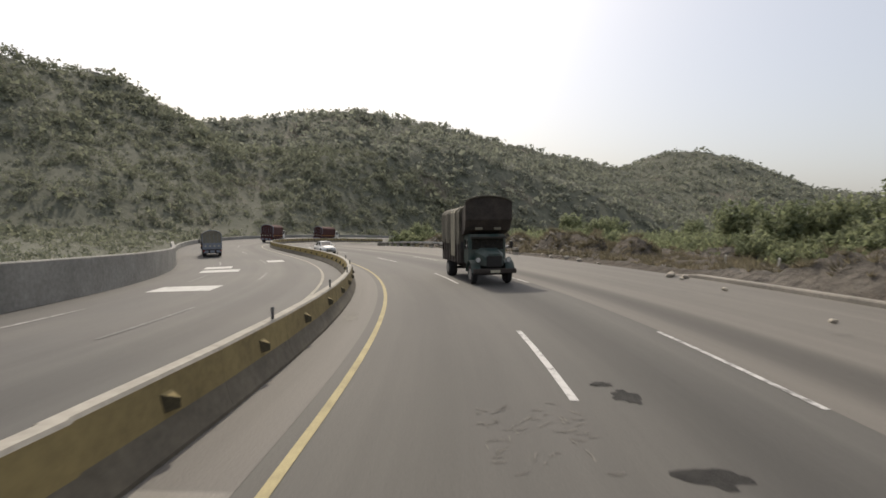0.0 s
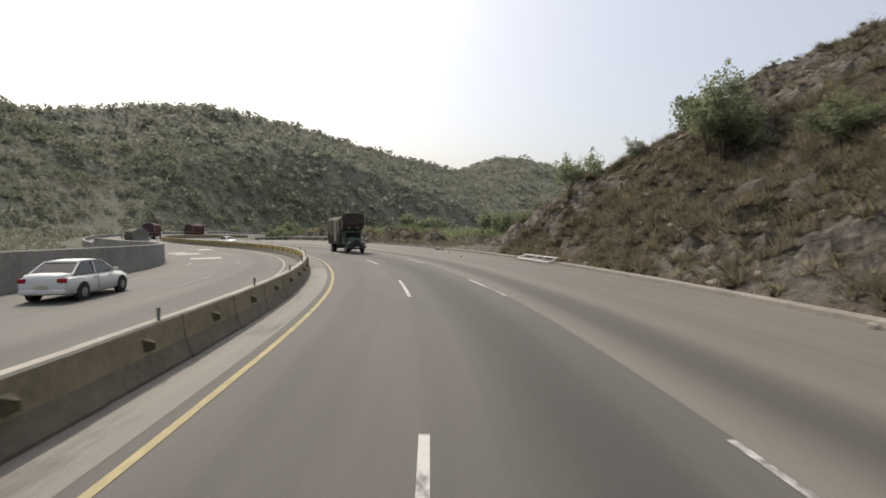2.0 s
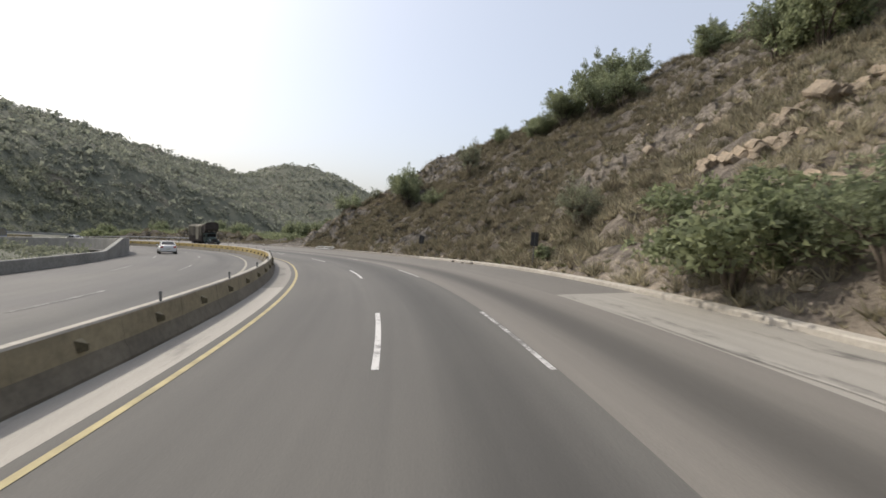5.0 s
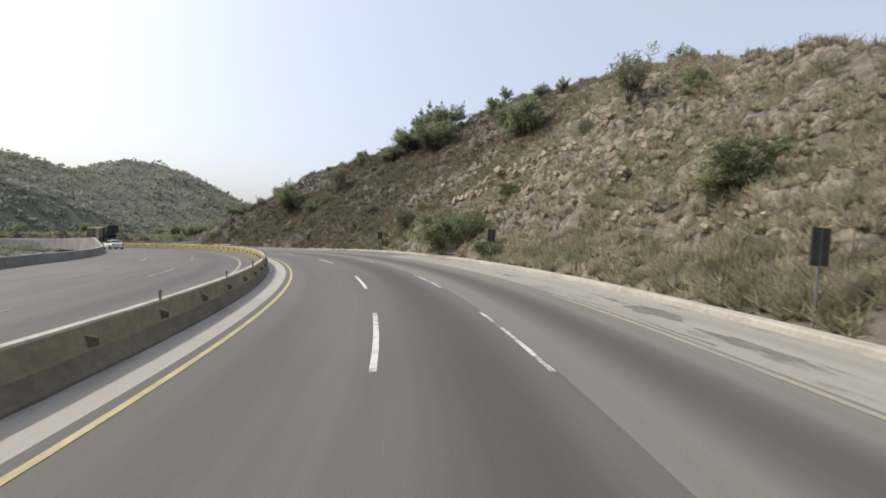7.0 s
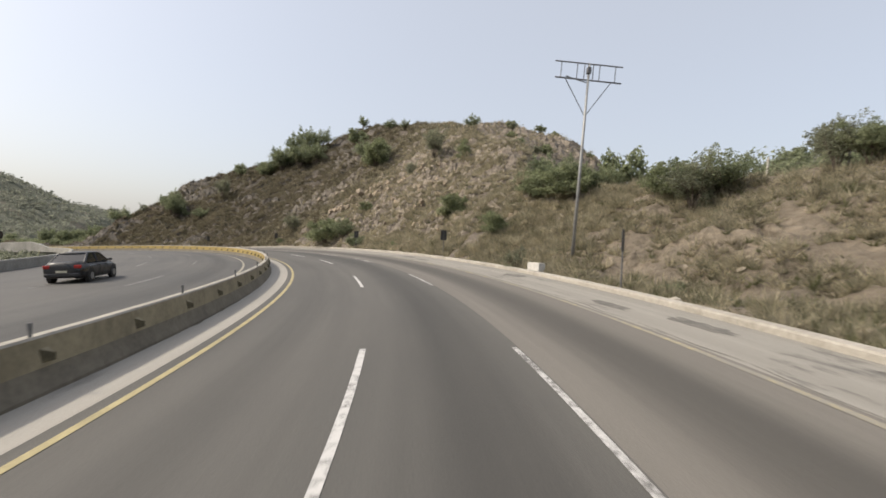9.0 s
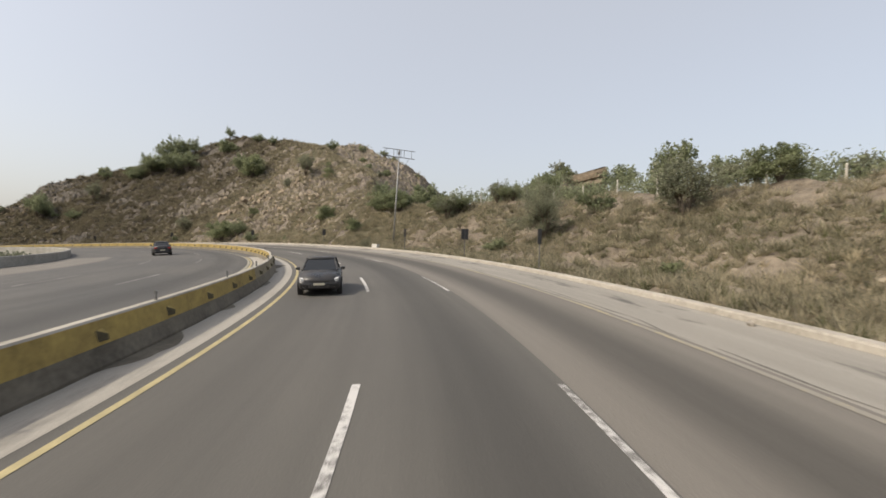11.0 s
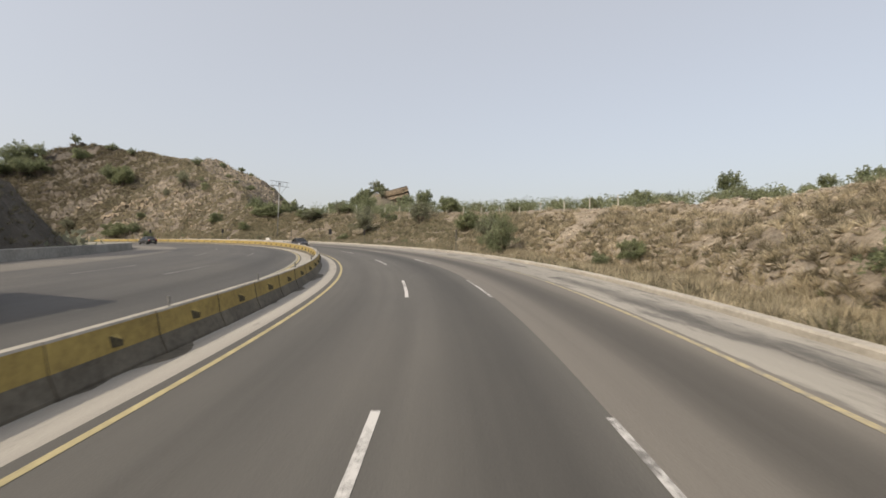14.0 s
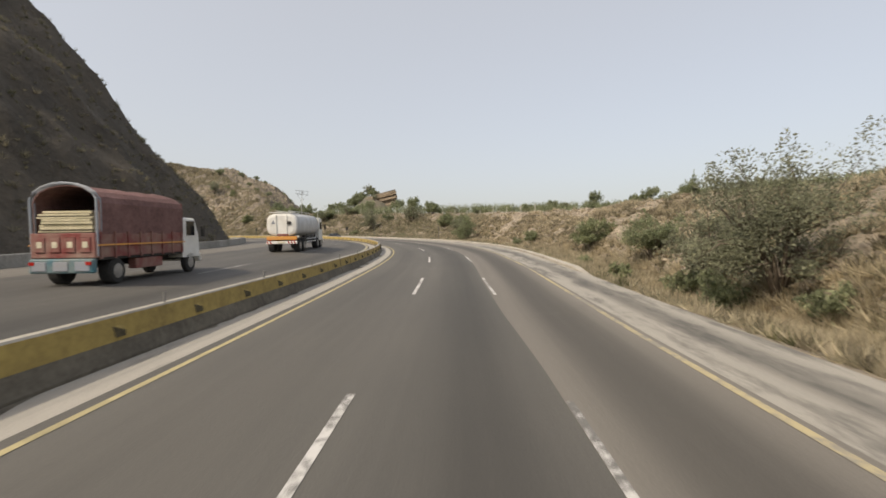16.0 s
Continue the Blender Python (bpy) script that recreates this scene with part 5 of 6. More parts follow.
for pick, name, count, leaf, material, label in ((hd < 230, "hill_scrub", 26, 0.3, M_SCRUB, "dense green scrub over the hills, lightened for haze"), (hd >= 230, "distant_scrub", 9, 0.5, M_SCRUB_HAZED, "scrub on the distant ridge, paled to imitate haze")):
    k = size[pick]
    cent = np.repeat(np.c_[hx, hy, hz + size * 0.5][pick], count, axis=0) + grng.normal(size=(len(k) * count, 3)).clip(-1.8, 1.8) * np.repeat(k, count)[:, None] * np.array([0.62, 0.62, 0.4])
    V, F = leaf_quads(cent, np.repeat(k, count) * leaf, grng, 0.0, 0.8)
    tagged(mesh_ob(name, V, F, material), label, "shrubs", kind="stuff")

# brush on the heaps, and the green belt behind them
ms, mv = grng.uniform(-84, -31, 1500), 20.5 + 2.4 * grng.normal(size=1500)
tufts("dry_grass", mound_point(ms, mv), grng, 20, 0.6, 0.03, M_GRASS_BROWN, "brown brush over the earth heaps", "grass")
ds = grng.uniform(-62, -15, 1300)
dv = 15.0 + 12 * grng.random(1300)
tufts("dry_grass", np.maximum(slope_point(ds, dv), mound_point(ds, dv)), grng, 22, 0.6, 0.026, M_GRASS_BROWN, "brown weeds over the bare flat", "grass")
rocks("rubble", mound_point(grng.uniform(-80, -32, 420), 19.6 + 2.0 * grng.normal(size=420)), 0.06, 0.34, grng, M_STONE, "pale rubble strewn over the earth heaps")
fs, fv = grng.uniform(-118, -20, 900), 24.5 + 38 * grng.random(900) ** 1.3
fp = road(fs, fv)
fz, _ = land_height(fp[:, 0], fp[:, 1])
fh = grng.uniform(1.0, 2.3, 900)
fc = np.repeat(np.c_[fp[:, :2], fz + fh * 0.8], 80, axis=0) + ball(grng, 900 * 80) * np.repeat(fh, 80)[:, None] * np.array([1.1, 1.1, 0.75])
V, F = leaf_quads(fc, 0.2, grng, 0.1, 0.55)
tagged(mesh_ob("green_thicket", V, F, M_LEAF_BRIGHT), "dense green thicket on the flat below the hills", "shrubs", kind="stuff")

# ---- vehicles ----
def paint(name, colour, rough=0.4, metal=0.0, dust=0.35):
    """Vehicle paint under road dust."""
    m, nt, b = nodes_of(name)
    p = position(nt)
    d = noise_tex(nt, p, 1.6, 5, 0.65)
    f = ramp(nt, d, [(0.35, (0, 0, 0)), (0.7, (dust, dust, dust))])
    nt.links.new(mixed(nt, f, colour, (0.3, 0.26, 0.21)), b.inputs["Base Color"])
    nt.links.new(ramp(nt, d, [(0.35, (rough,) * 3), (0.7, (0.8, 0.8, 0.8))]), b.inputs["Roughness"])
    b.inputs["Metallic"].default_value = metal
    return m


M_TYRE = plain("tyre_rubber", (0.025, 0.025, 0.025), 0.9)
M_RIM = plain("wheel_rim", (0.3, 0.3, 0.3), 0.45, 0.6)
M_GLASS = plain("dark_window", (0.012, 0.014, 0.016), 0.15)
M_CHASSIS = plain("chassis", (0.03, 0.028, 0.026), 0.8)
M_LAMP = plain("headlight_glass", (0.6, 0.6, 0.58), 0.15)
M_RED = plain("tail_lamp", (0.35, 0.02, 0.015), 0.25)
M_PLATE = plain("plate", (0.55, 0.52, 0.4), 0.5)
M_CANVAS = surface("olive_canvas", (0.06, 0.055, 0.042), (0.14, 0.127, 0.095), coarse=0.9, fine=6, bump=0.5, depth=0.05)
M_CANVAS_PALE = surface("pale_canvas", (0.17, 0.155, 0.115), (0.3, 0.275, 0.21), coarse=0.9, fine=6, bump=0.5, depth=0.05)
M_CANVAS_RED = surface("maroon_canvas", (0.1, 0.05, 0.046), (0.21, 0.115, 0.105), coarse=0.9, fine=6, bump=0.5, depth=0.05)
M_CANVAS_DARK = surface("dark_red_canvas", (0.05, 0.02, 0.018), (0.1, 0.04, 0.035), coarse=0.9, fine=6, bump=0.4, depth=0.05)
M_GREENCAB = paint("dark_green_paint", (0.02, 0.05, 0.045))
M_DARKWOOD = surface("painted_dark_boards", (0.03, 0.026, 0.022), (0.075, 0.06, 0.05), coarse=2, fine=12)
M_WHITECAR = paint("white_paint_car", (0.72, 0.72, 0.7), 0.25, 0, 0.15)
M_BLACKCAR = paint("black_paint_car", (0.014, 0.015, 0.018), 0.22, 0, 0.12)
M_SILVER = paint("tank_silver", (0.5, 0.51, 0.52), 0.4, 0.35, 0.2)
M_TANKWHITE = paint("tank_white", (0.7, 0.7, 0.67), 0.45, 0, 0.25)
M_TRUCKRED = paint("truck_red", (0.17, 0.032, 0.03), 0.6, 0, 0.6)
M_TURQ = paint("turquoise_paint", (0.04, 0.13, 0.17), 0.6, 0, 0.55)
M_PLANK = surface("pale_planks", (0.36, 0.33, 0.22), (0.55, 0.5, 0.36), coarse=2, fine=14)
M_HOOP = paint("blue_grey_hoop", (0.22, 0.25, 0.3), 0.5)
M_ORANGE = paint("orange_panel", (0.6, 0.27, 0.05), 0.5, 0, 0.2)


def disc(x, y, z, r, w, sides=20):
    return tube([(x, y - w / 2, z), (x, y - w * 0.36, z), (x, y + w * 0.36, z), (x, y + w / 2, z)], [r * 0.9, r, r, r * 0.9], sides)


def wheel(root, x, y, r, w):
    tyre = part("wheel", disc(x, y, r, r, w), M_TYRE, root)
    s = 1 if y > 0 else -1
    part("rim", tube([(x, y + s * w * 0.3, r), (x, y + s * (w / 2 + 0.01), r), (x, y + s * (w / 2 + 0.02), r)], [r * 0.58, r * 0.56, r * 0.2], 16), M_RIM, tyre, "steel rim")
    return tyre


def loft(rings):
    """Skin over closed rings of equal count, with end caps."""
    n = len(rings[0])
    V = [p for r in rings for p in r]
    F = [(k * n + i, k * n + (i + 1) % n, (k + 1) * n + (i + 1) % n, (k + 1) * n + i) for k in range(len(rings) - 1) for i in range(n)]
    return V, F + [tuple(range(n))[::-1], tuple(range((len(rings) - 1) * n, len(rings) * n))]


def sedan(body_mat, label):
    """A four-door saloon; x runs forward from its middle."""
    root = new("car")

    def ring(x, hw, z0, z1, n=6):
        """Half-rounded section: sill, bulging side, rounded shoulder and crowned top."""
        half = [(hw * 0.84, z0), (hw * 0.97, z0 + 0.08), (hw, z0 + 0.45 * (z1 - z0)), (hw * 0.985, z1 - 0.15)]
        half += [(hw * (0.985 - 0.2 * math.sin(0.5 * math.pi * k / n) ** 2), z1 - 0.15 * math.cos(0.5 * math.pi * k / n)) for k in range(1, n + 1)]
        half.append((hw * 0.35, z1 + 0.025))
        return [(x, -y, z) for y, z in half] + [(x, y, z) for y, z in reversed(half)]

    lines = [(-2.24, 0.66, 0.46, 0.78), (-2.2, 0.76, 0.36, 0.93), (-2.05, 0.82, 0.28, 1.0), (-1.6, 0.86, 0.22, 1.02), (-0.8, 0.875, 0.2, 0.99), (0.3, 0.88, 0.2, 0.97), (1.0, 0.87, 0.2, 0.95),
             (1.6, 0.85, 0.22, 0.88), (1.98, 0.81, 0.25, 0.79), (2.16, 0.75, 0.3, 0.7), (2.22, 0.66, 0.38, 0.62)]
    part("body", loft([ring(*b) for b in lines]), body_mat, root, smooth=True)
    low, top = 0.96, 1.41
    glass = []
    for u in np.linspace(0, 1, 7):
        z, k = low + u * (top - low), 0.5 * u * u
        x0, x1, hw = -1.78 + 0.72 * u, 1.08 - 0.78 * u, 0.755 - 0.14 * u - 0.04 * k
        glass.append([(x0, -hw * 0.93, z), (x0 + 0.12, -hw, z), (x1 - 0.16, -hw, z), (x1, -hw * 0.9, z), (x1, hw * 0.9, z), (x1 - 0.16, hw, z), (x0 + 0.12, hw, z), (x0, hw * 0.93, z)])
    part("glasshouse", loft(glass), M_GLASS, root, "dark tinted windows")
    part("roof", loft([[(x, -w, z), (x, -w * 0.6, z + 0.045), (x, w * 0.6, z + 0.045), (x, w, z), (x, w * 0.9, z - 0.03), (x, -w * 0.9, z - 0.03)] for x, w, z in ((-1.14, 0.54, 1.38), (-0.95, 0.61, 1.415), (-0.3, 0.635, 1.43), (0.15, 0.62, 1.42), (0.36, 0.57, 1.385))]), body_mat, root, smooth=True)
    for y in (-1, 1):
        for foot, head in (((1.06, 0.72, low), (0.3, 0.58, top)), ((-1.76, 0.71, low), (-1.06, 0.57, top)), ((-0.4, 0.765, low), (-0.38, 0.625, top))):
            part("pillar", tube([(foot[0], y * foot[1], foot[2]), (head[0], y * head[1], head[2])], [0.038, 0.032], 6), body_mat, root)
        part("headlight", loft([[(x, y * c - w, z), (x, y * c + w, z), (x, y * c + w, z + h), (x, y * c - w, z + h)] for x, c, w, z, h in ((1.98, 0.62, 0.15, 0.6, 0.14), (2.17, 0.58, 0.13, 0.58, 0.11))]), M_LAMP, root, "clear headlight")
        part("fog_lamp", tube([(2.14, y * 0.56, 0.4), (2.2, y * 0.56, 0.4)], [0.06, 0.06], 10), M_LAMP, root)
        part("tail_light", box(-2.25, -2.1, y * 0.62 - 0.15, y * 0.62 + 0.15, 0.72, 0.88, 0.03), M_RED, root, "red tail light")
        part("mirror", box(0.7, 0.84, y * 0.93 - 0.09, y * 0.93 + 0.09, 0.96, 1.08, 0.03), body_mat, root)
        part("door_seam", box(-0.41, -0.4, y * 0.884 - 0.005, y * 0.884 + 0.005, 0.34, 0.9), M_CHASSIS, root)
        for x in (-0.62, 0.42):
            part("door_handle", box(x - 0.09, x + 0.09, y * 0.885 - 0.012, y * 0.885 + 0.012, 0.79, 0.82), M_CHASSIS, root)
        for x in (-1.35, 1.38):
            part("wheel_arch", tube([(x, y * 0.7, 0.33), (x, y * 0.878, 0.33)], [0.37, 0.37], 20), M_CHASSIS, root)
    part("grille", box(2.12, 2.225, -0.4, 0.4, 0.55, 0.64, 0.02), M_CHASSIS, root)
    part("lower_grille", box(2.12, 2.24, -0.42, 0.42, 0.32, 0.43, 0.02), M_CHASSIS, root)
    part("bumper", box(-2.28, -2.08, -0.74, 0.74, 0.32, 0.5, 0.05), body_mat, root)
    part("number_plate", box(2.225, 2.245, -0.22, 0.22, 0.44, 0.53), M_PLATE, root)
    part("number_plate", box(-2.295, -2.28, -0.22, 0.22, 0.52, 0.63), M_PLATE, root)
    for x in (-1.35, 1.38):
        for y in (-0.785, 0.785):
            wheel(root, x, y, 0.31, 0.21)
    return tagged(root, label, "car")


def arch_ring(x, hw, z0, zs, z1, n=9):
    """A tarpaulin's section: upright sides to zs, then an arch to z1."""
    pts = [(x, -hw, z0), (x, -hw, zs)]
    for k in range(1, n):
        a = math.pi * (1 - k / n)
        pts.append((x, hw * math.cos(a), zs + (z1 - zs) * math.sin(a)))
    return pts + [(x, hw, zs), (x, hw, z0)]


def bonnet_truck():
    """The old bonneted lorry with a canvas-covered load."""
    root = new("truck")
    part("chassis", box(-3.5, 3.1, -0.45, 0.45, 0.6, 0.85, 0.03), M_CHASSIS, root)
    part("cargo_body", box(-3.6, 1.15, -1.2, 1.2, 0.95, 2.2, 0.04), M_DARKWOOD, root)
    for x in np.linspace(-3.3, 0.9, 7):
        for y in (-1.23, 1.23):
            part("stake", box(x - 0.05, x + 0.05, y - 0.03, y + 0.03, 0.95, 2.25), M_DARKWOOD, root)
    rings = []
    rng = random.Random(4)
    for k in range(12):
        x = -3.65 + 4.85 * k / 11
        w = 0.05 * math.sin(k * 1.9)
        rings.append(arch_ring(x, 1.24 + w * 0.5, 2.0, 3.72 + w, 4.12 + w + 0.05 * rng.random()))
    part("tarpaulin", loft(rings), M_CANVAS, root, "olive canvas tarpaulin roped over the load")
    part("tarpaulin_flap", loft([arch_ring(x, 1.262, 1.3, 3.74, 4.16) for x in (-0.9, 0.15)]), M_CANVAS_PALE, root, "pale canvas patch over the tarpaulin")
    part("cab", box(1.2, 2.35, -1.02, 1.02, 0.95, 2.55, 0.12), M_GREENCAB, root)
    part("windscreen", box(2.33, 2.37, -0.85, 0.85, 1.75, 2.3, 0.01), M_GLASS, root, "dark windscreen")
    for y in (-1.03, 1.03):
        part("side_window", box(1.5, 2.1, y - 0.015, y + 0.015, 1.75, 2.25), M_GLASS, root)
    part("bonnet", loft([[(x, -hw, 0.95), (x, -hw, z - 0.2), (x, -hw * 0.6, z), (x, hw * 0.6, z), (x, hw, z - 0.2), (x, hw, 0.95)] for x, hw, z in ((2.35, 0.72, 1.82), (2.9, 0.64, 1.76), (3.35, 0.52, 1.66), (3.45, 0.46, 1.55))]), M_GREENCAB, root)
    part("grille", box(3.44, 3.5, -0.4, 0.4, 0.9, 1.45, 0.02), M_CHASSIS, root)
    part("bumper", box(3.5, 3.66, -1.12, 1.12, 0.58, 0.82, 0.04), M_DARKWOOD, root)
    part("number_plate", box(3.665, 3.68, -0.25, 0.25, 0.62, 0.76), M_PLATE, root)
    for s in (-1, 1):
        arc = [(2.72 + 0.62 * math.cos(a), s * 0.9, 0.5 + 0.68 * math.sin(a)) for a in np.linspace(0.15, 3.0, 9)]
        V, F = [], []
        for i, (x, y, z) in enumerate(arc):
            V += [(x, y - 0.24, z), (x, y + 0.24, z), (x, y + 0.24, z + 0.05), (x, y - 0.24, z + 0.05)]
            if i:
                b = 4 * i
                F += [(b - 4 + k, b - 4 + (k + 1) % 4, b + (k + 1) % 4, b + k) for k in range(4)]
        part("fender", (V, F + [(3, 2, 1, 0), tuple(range(len(V) - 4, len(V)))]), M_GREENCAB, root)
        lamp = part("headlight", tube([(3.1, s * 0.8, 1.25), (3.36, s * 0.8, 1.25)], [0.08, 0.14], 14), M_GREENCAB, root)
        part("lens", tube([(3.355, s * 0.8, 1.25), (3.38, s * 0.8, 1.25)], [0.12, 0.11], 14), M_LAMP, lamp, "headlight lens")
        part("mirror", box(2.2, 2.26, s * 1.35 - 0.09, s * 1.35 + 0.09, 1.8, 2.15, 0.02), M_CHASSIS, root)
        part("mirror_arm", tube([(2.2, s * 1.0, 1.8), (2.22, s * 1.33, 1.9)], [0.02, 0.02], 5), M_CHASSIS, root)
    # the tall crown over the cab
    rings = []
    for x, hw, z0, z1 in ((1.15, 1.12, 2.5, 4.05), (1.7, 1.16, 2.55, 4.22), (2.3, 1.22, 2.75, 4.42), (2.62, 1.26, 3.3, 4.5)):
        rings.append(arch_ring(x, hw, z0, z1 - 0.32, z1))
    part("crown", loft(rings), M_DARKWOOD, root, "tall dark decorated crown over the cab")
    part("crown_rim", tube([(2.64, 1.26 * math.cos(a), 4.16 + 0.36 * math.sin(a)) for a in np.linspace(0, math.pi, 11)], [0.05] * 11, 6), M_CANVAS, root)
    for y in (-0.5, 0.5):
        part("crown_panel", box(2.4, 2.5, y - 0.2, y + 0.2, 2.76, 2.9, 0.02), M_CANVAS_PALE, root, "small painted panel over the windscreen")
    part("sun_visor", box(2.3, 2.6, -0.95, 0.95, 2.34, 2.4, 0.02), M_DARKWOOD, root)
    for y in (-0.92, 0.92):
        wheel(root, 2.72, y, 0.5, 0.28)
        wheel(root, -2.1, y * 1.02, 0.5, 0.5)
    part("axle", tube([(2.72, -0.9, 0.5), (2.72, 0.9, 0.5)], [0.07, 0.07], 6), M_CHASSIS, root)
    part("axle", tube([(-2.1, -0.9, 0.5), (-2.1, 0.9, 0.5)], [0.09, 0.09], 6), M_CHASSIS, root)
    return tagged(root, "old dark green bonneted truck with canvas-covered load and crown", "truck")


def modern_cab(root, x0, mat, width=1.2, top=2.85):
    part("cab", loft([[(x, -w, 0.75), (x, -w, z), (x, -w * 0.9, z + 0.08), (x, w * 0.9, z + 0.08), (x, w, z), (x, w, 0.75)] for x, w, z in ((x0, width, top), (x0 + 1.3, width, top - 0.02), (x0 + 1.75, width * 0.97, 1.85), (x0 + 1.85, width * 0.95, 1.2))]), mat, root)
    part("windscreen", (lambda a: (a, [(0, 1, 2, 3)]))([(x0 + 1.36, -width * 0.86, 2.68), (x0 + 1.76, -width * 0.86, 1.92), (x0 + 1.76, width * 0.86, 1.92), (x0 + 1.36, width * 0.86, 2.68)]), M_GLASS, root, "dark windscreen")
    for s in (-1, 1):
        y = s * (width + 0.012)
        part("side_window", box(x0 + 0.45, x0 + 1.25, y - 0.01, y + 0.01, 1.8, 2.5), M_GLASS, root)
        part("mirror", box(x0 + 1.55, x0 + 1.63, s * (width + 0.28) - 0.1, s * (width + 0.28) + 0.1, 1.75, 2.3, 0.02), M_CHASSIS, root)
        part("mirror_arm", tube([(x0 + 1.5, s * width, 2.2), (x0 + 1.58, s * (width + 0.28), 2.2)], [0.02, 0.02], 5), M_CHASSIS, root)
    part("bumper", box(x0 + 1.8, x0 + 2.0, -width, width, 0.5, 0.9, 0.05), mat, root)


def tanker():
    root = new("tanker_truck")
    part("chassis", box(-5.0, 4.6, -0.45, 0.45, 0.75, 1.05, 0.03), M_CHASSIS, root)
    def ring(x, k, n=28):
        out = []
        for i in range(n):
            a = 2 * math.pi * i / n
            c, s = math.cos(a), math.sin(a)
            out.append((x, 1.24 * k * math.copysign(abs(c) ** 0.62, c), 2.22 + 0.93 * k * math.copysign(abs(s) ** 0.62, s)))
        return out
    part("tank", loft([ring(x, 1.0) for x in (-5.0, -2.5, 0.0, 2.7)]), M_SILVER, root, "silver-grey tank", smooth=True)
    part("tank_end", loft([ring(x, k) for x, k in ((-5.2, 0.78), (-5.14, 0.94), (-4.98, 1.005))]), M_TANKWHITE, root, "white dished tank end")
    part("tank_end", loft([ring(x, k) for x, k in ((2.68, 1.005), (2.85, 0.94), (2.92, 0.75))]), M_SILVER, root)
    for y in (-0.42, 0.42):
        part("rib", box(-5.27, -5.19, y - 0.04, y + 0.04, 1.45, 3.05, 0.02), M_TANKWHITE, root)
    part("walkway", box(-4.9, 2.5, -0.4, 0.4, 3.14, 3.2, 0.02), M_SILVER, root)
    part("walkway", box(-5.1, -4.6, -1.0, 1.0, 3.2, 3.26, 0.02), M_TANKWHITE, root)
    for y in (-0.5, 0.5):
        part("handrail", tube([(-4.9, y, 3.36), (2.5, y, 3.36)], [0.025, 0.025], 6), M_SILVER, root)
        for x in np.linspace(-4.8, 2.4, 6):
            part("rail_post", tube([(x, y, 3.12), (x, y, 3.36)], [0.02, 0.02], 5), M_SILVER, root)
    tri = [(-5.222, 0.8, 2.3), (-5.222, 0.5, 2.3), (-5.222, 0.65, 2.62), (-5.2, 0.8, 2.3), (-5.2, 0.5, 2.3), (-5.2, 0.65, 2.62)]
    part("warning_triangle", (tri, [(0, 1, 2), (0, 3, 4, 1), (1, 4, 5, 2), (2, 5, 3, 0)]), M_HOOP, root, "grey warning triangle")
    part("notice_plate", box(-5.29, -5.2, -0.75, -0.45, 2.25, 2.5), M_CHASSIS, root, "dark notice plate")
    part("rear_panel", box(-5.3, -5.1, -1.2, 1.2, 1.0, 1.28, 0.02), M_ORANGE, root, "orange rear panel")
    part("rear_bumper", box(-5.35, -5.2, -1.22, 1.22, 0.68, 0.9, 0.02), M_TANKWHITE, root)
    for k in range(10):
        y = -1.15 + 0.24 * k
        if abs(y) > 0.55:
            part("chevron", ([(-5.356, y, 0.69), (-5.356, y + 0.1, 0.69), (-5.356, y + 0.2, 0.89), (-5.356, y + 0.1, 0.89)], [(3, 2, 1, 0)]), M_RED, root, "red chevron stripe")
    part("number_plate", box(-5.37, -5.35, -0.3, 0.3, 0.72, 0.86), M_PLATE, root)
    part("valve_box", box(-5.28, -5.0, -0.5, 0.35, 1.3, 1.5, 0.03), M_TRUCKRED, root, "red valve box")
    for s in (-1, 1):
        part("tail_light", box(-5.33, -5.28, s * 0.95 - 0.13, s * 0.95 + 0.13, 0.94, 1.0), M_RED, root)
        part("side_guard", tube([(-1.8, s * 1.15, 0.75), (1.9, s * 1.15, 0.75)], [0.05, 0.05], 6), M_SILVER, root)
        part("side_guard", tube([(-1.8, s * 1.15, 1.0), (1.9, s * 1.15, 1.0)], [0.05, 0.05], 6), M_SILVER, root)
        for x in (-1.5, 0.2, 1.7):
            part("guard_post", box(x - 0.04, x + 0.04, s * 1.1 - 0.03, s * 1.1 + 0.03, 0.7, 1.4), M_CHASSIS, root)
        part("hose_tray", box(-2.0, 2.0, s * 0.95 - 0.15, s * 0.95 + 0.15, 1.12, 1.3, 0.03), M_CHASSIS, root)
        part("mudguard", box(-4.9, -2.2, s * 1.0 - 0.2, s * 1.0 + 0.2, 1.08, 1.14, 0.02), M_CHASSIS, root)
        for x, w in ((-4.3, 0.5), (-2.95, 0.5), (2.35, 0.5), (4.25, 0.3)):
            wheel(root, x, s * 1.0, 0.52, w)
    modern_cab(root, 3.15, M_TANKWHITE)
    part("antenna", tube([(3.3, -1.1, 2.9), (3.25, -1.1, 3.6)], [0.03, 0.015], 5), M_TANKWHITE, root)
    return tagged(root, "white and silver fuel tanker truck with orange rear panel", "tanker truck")


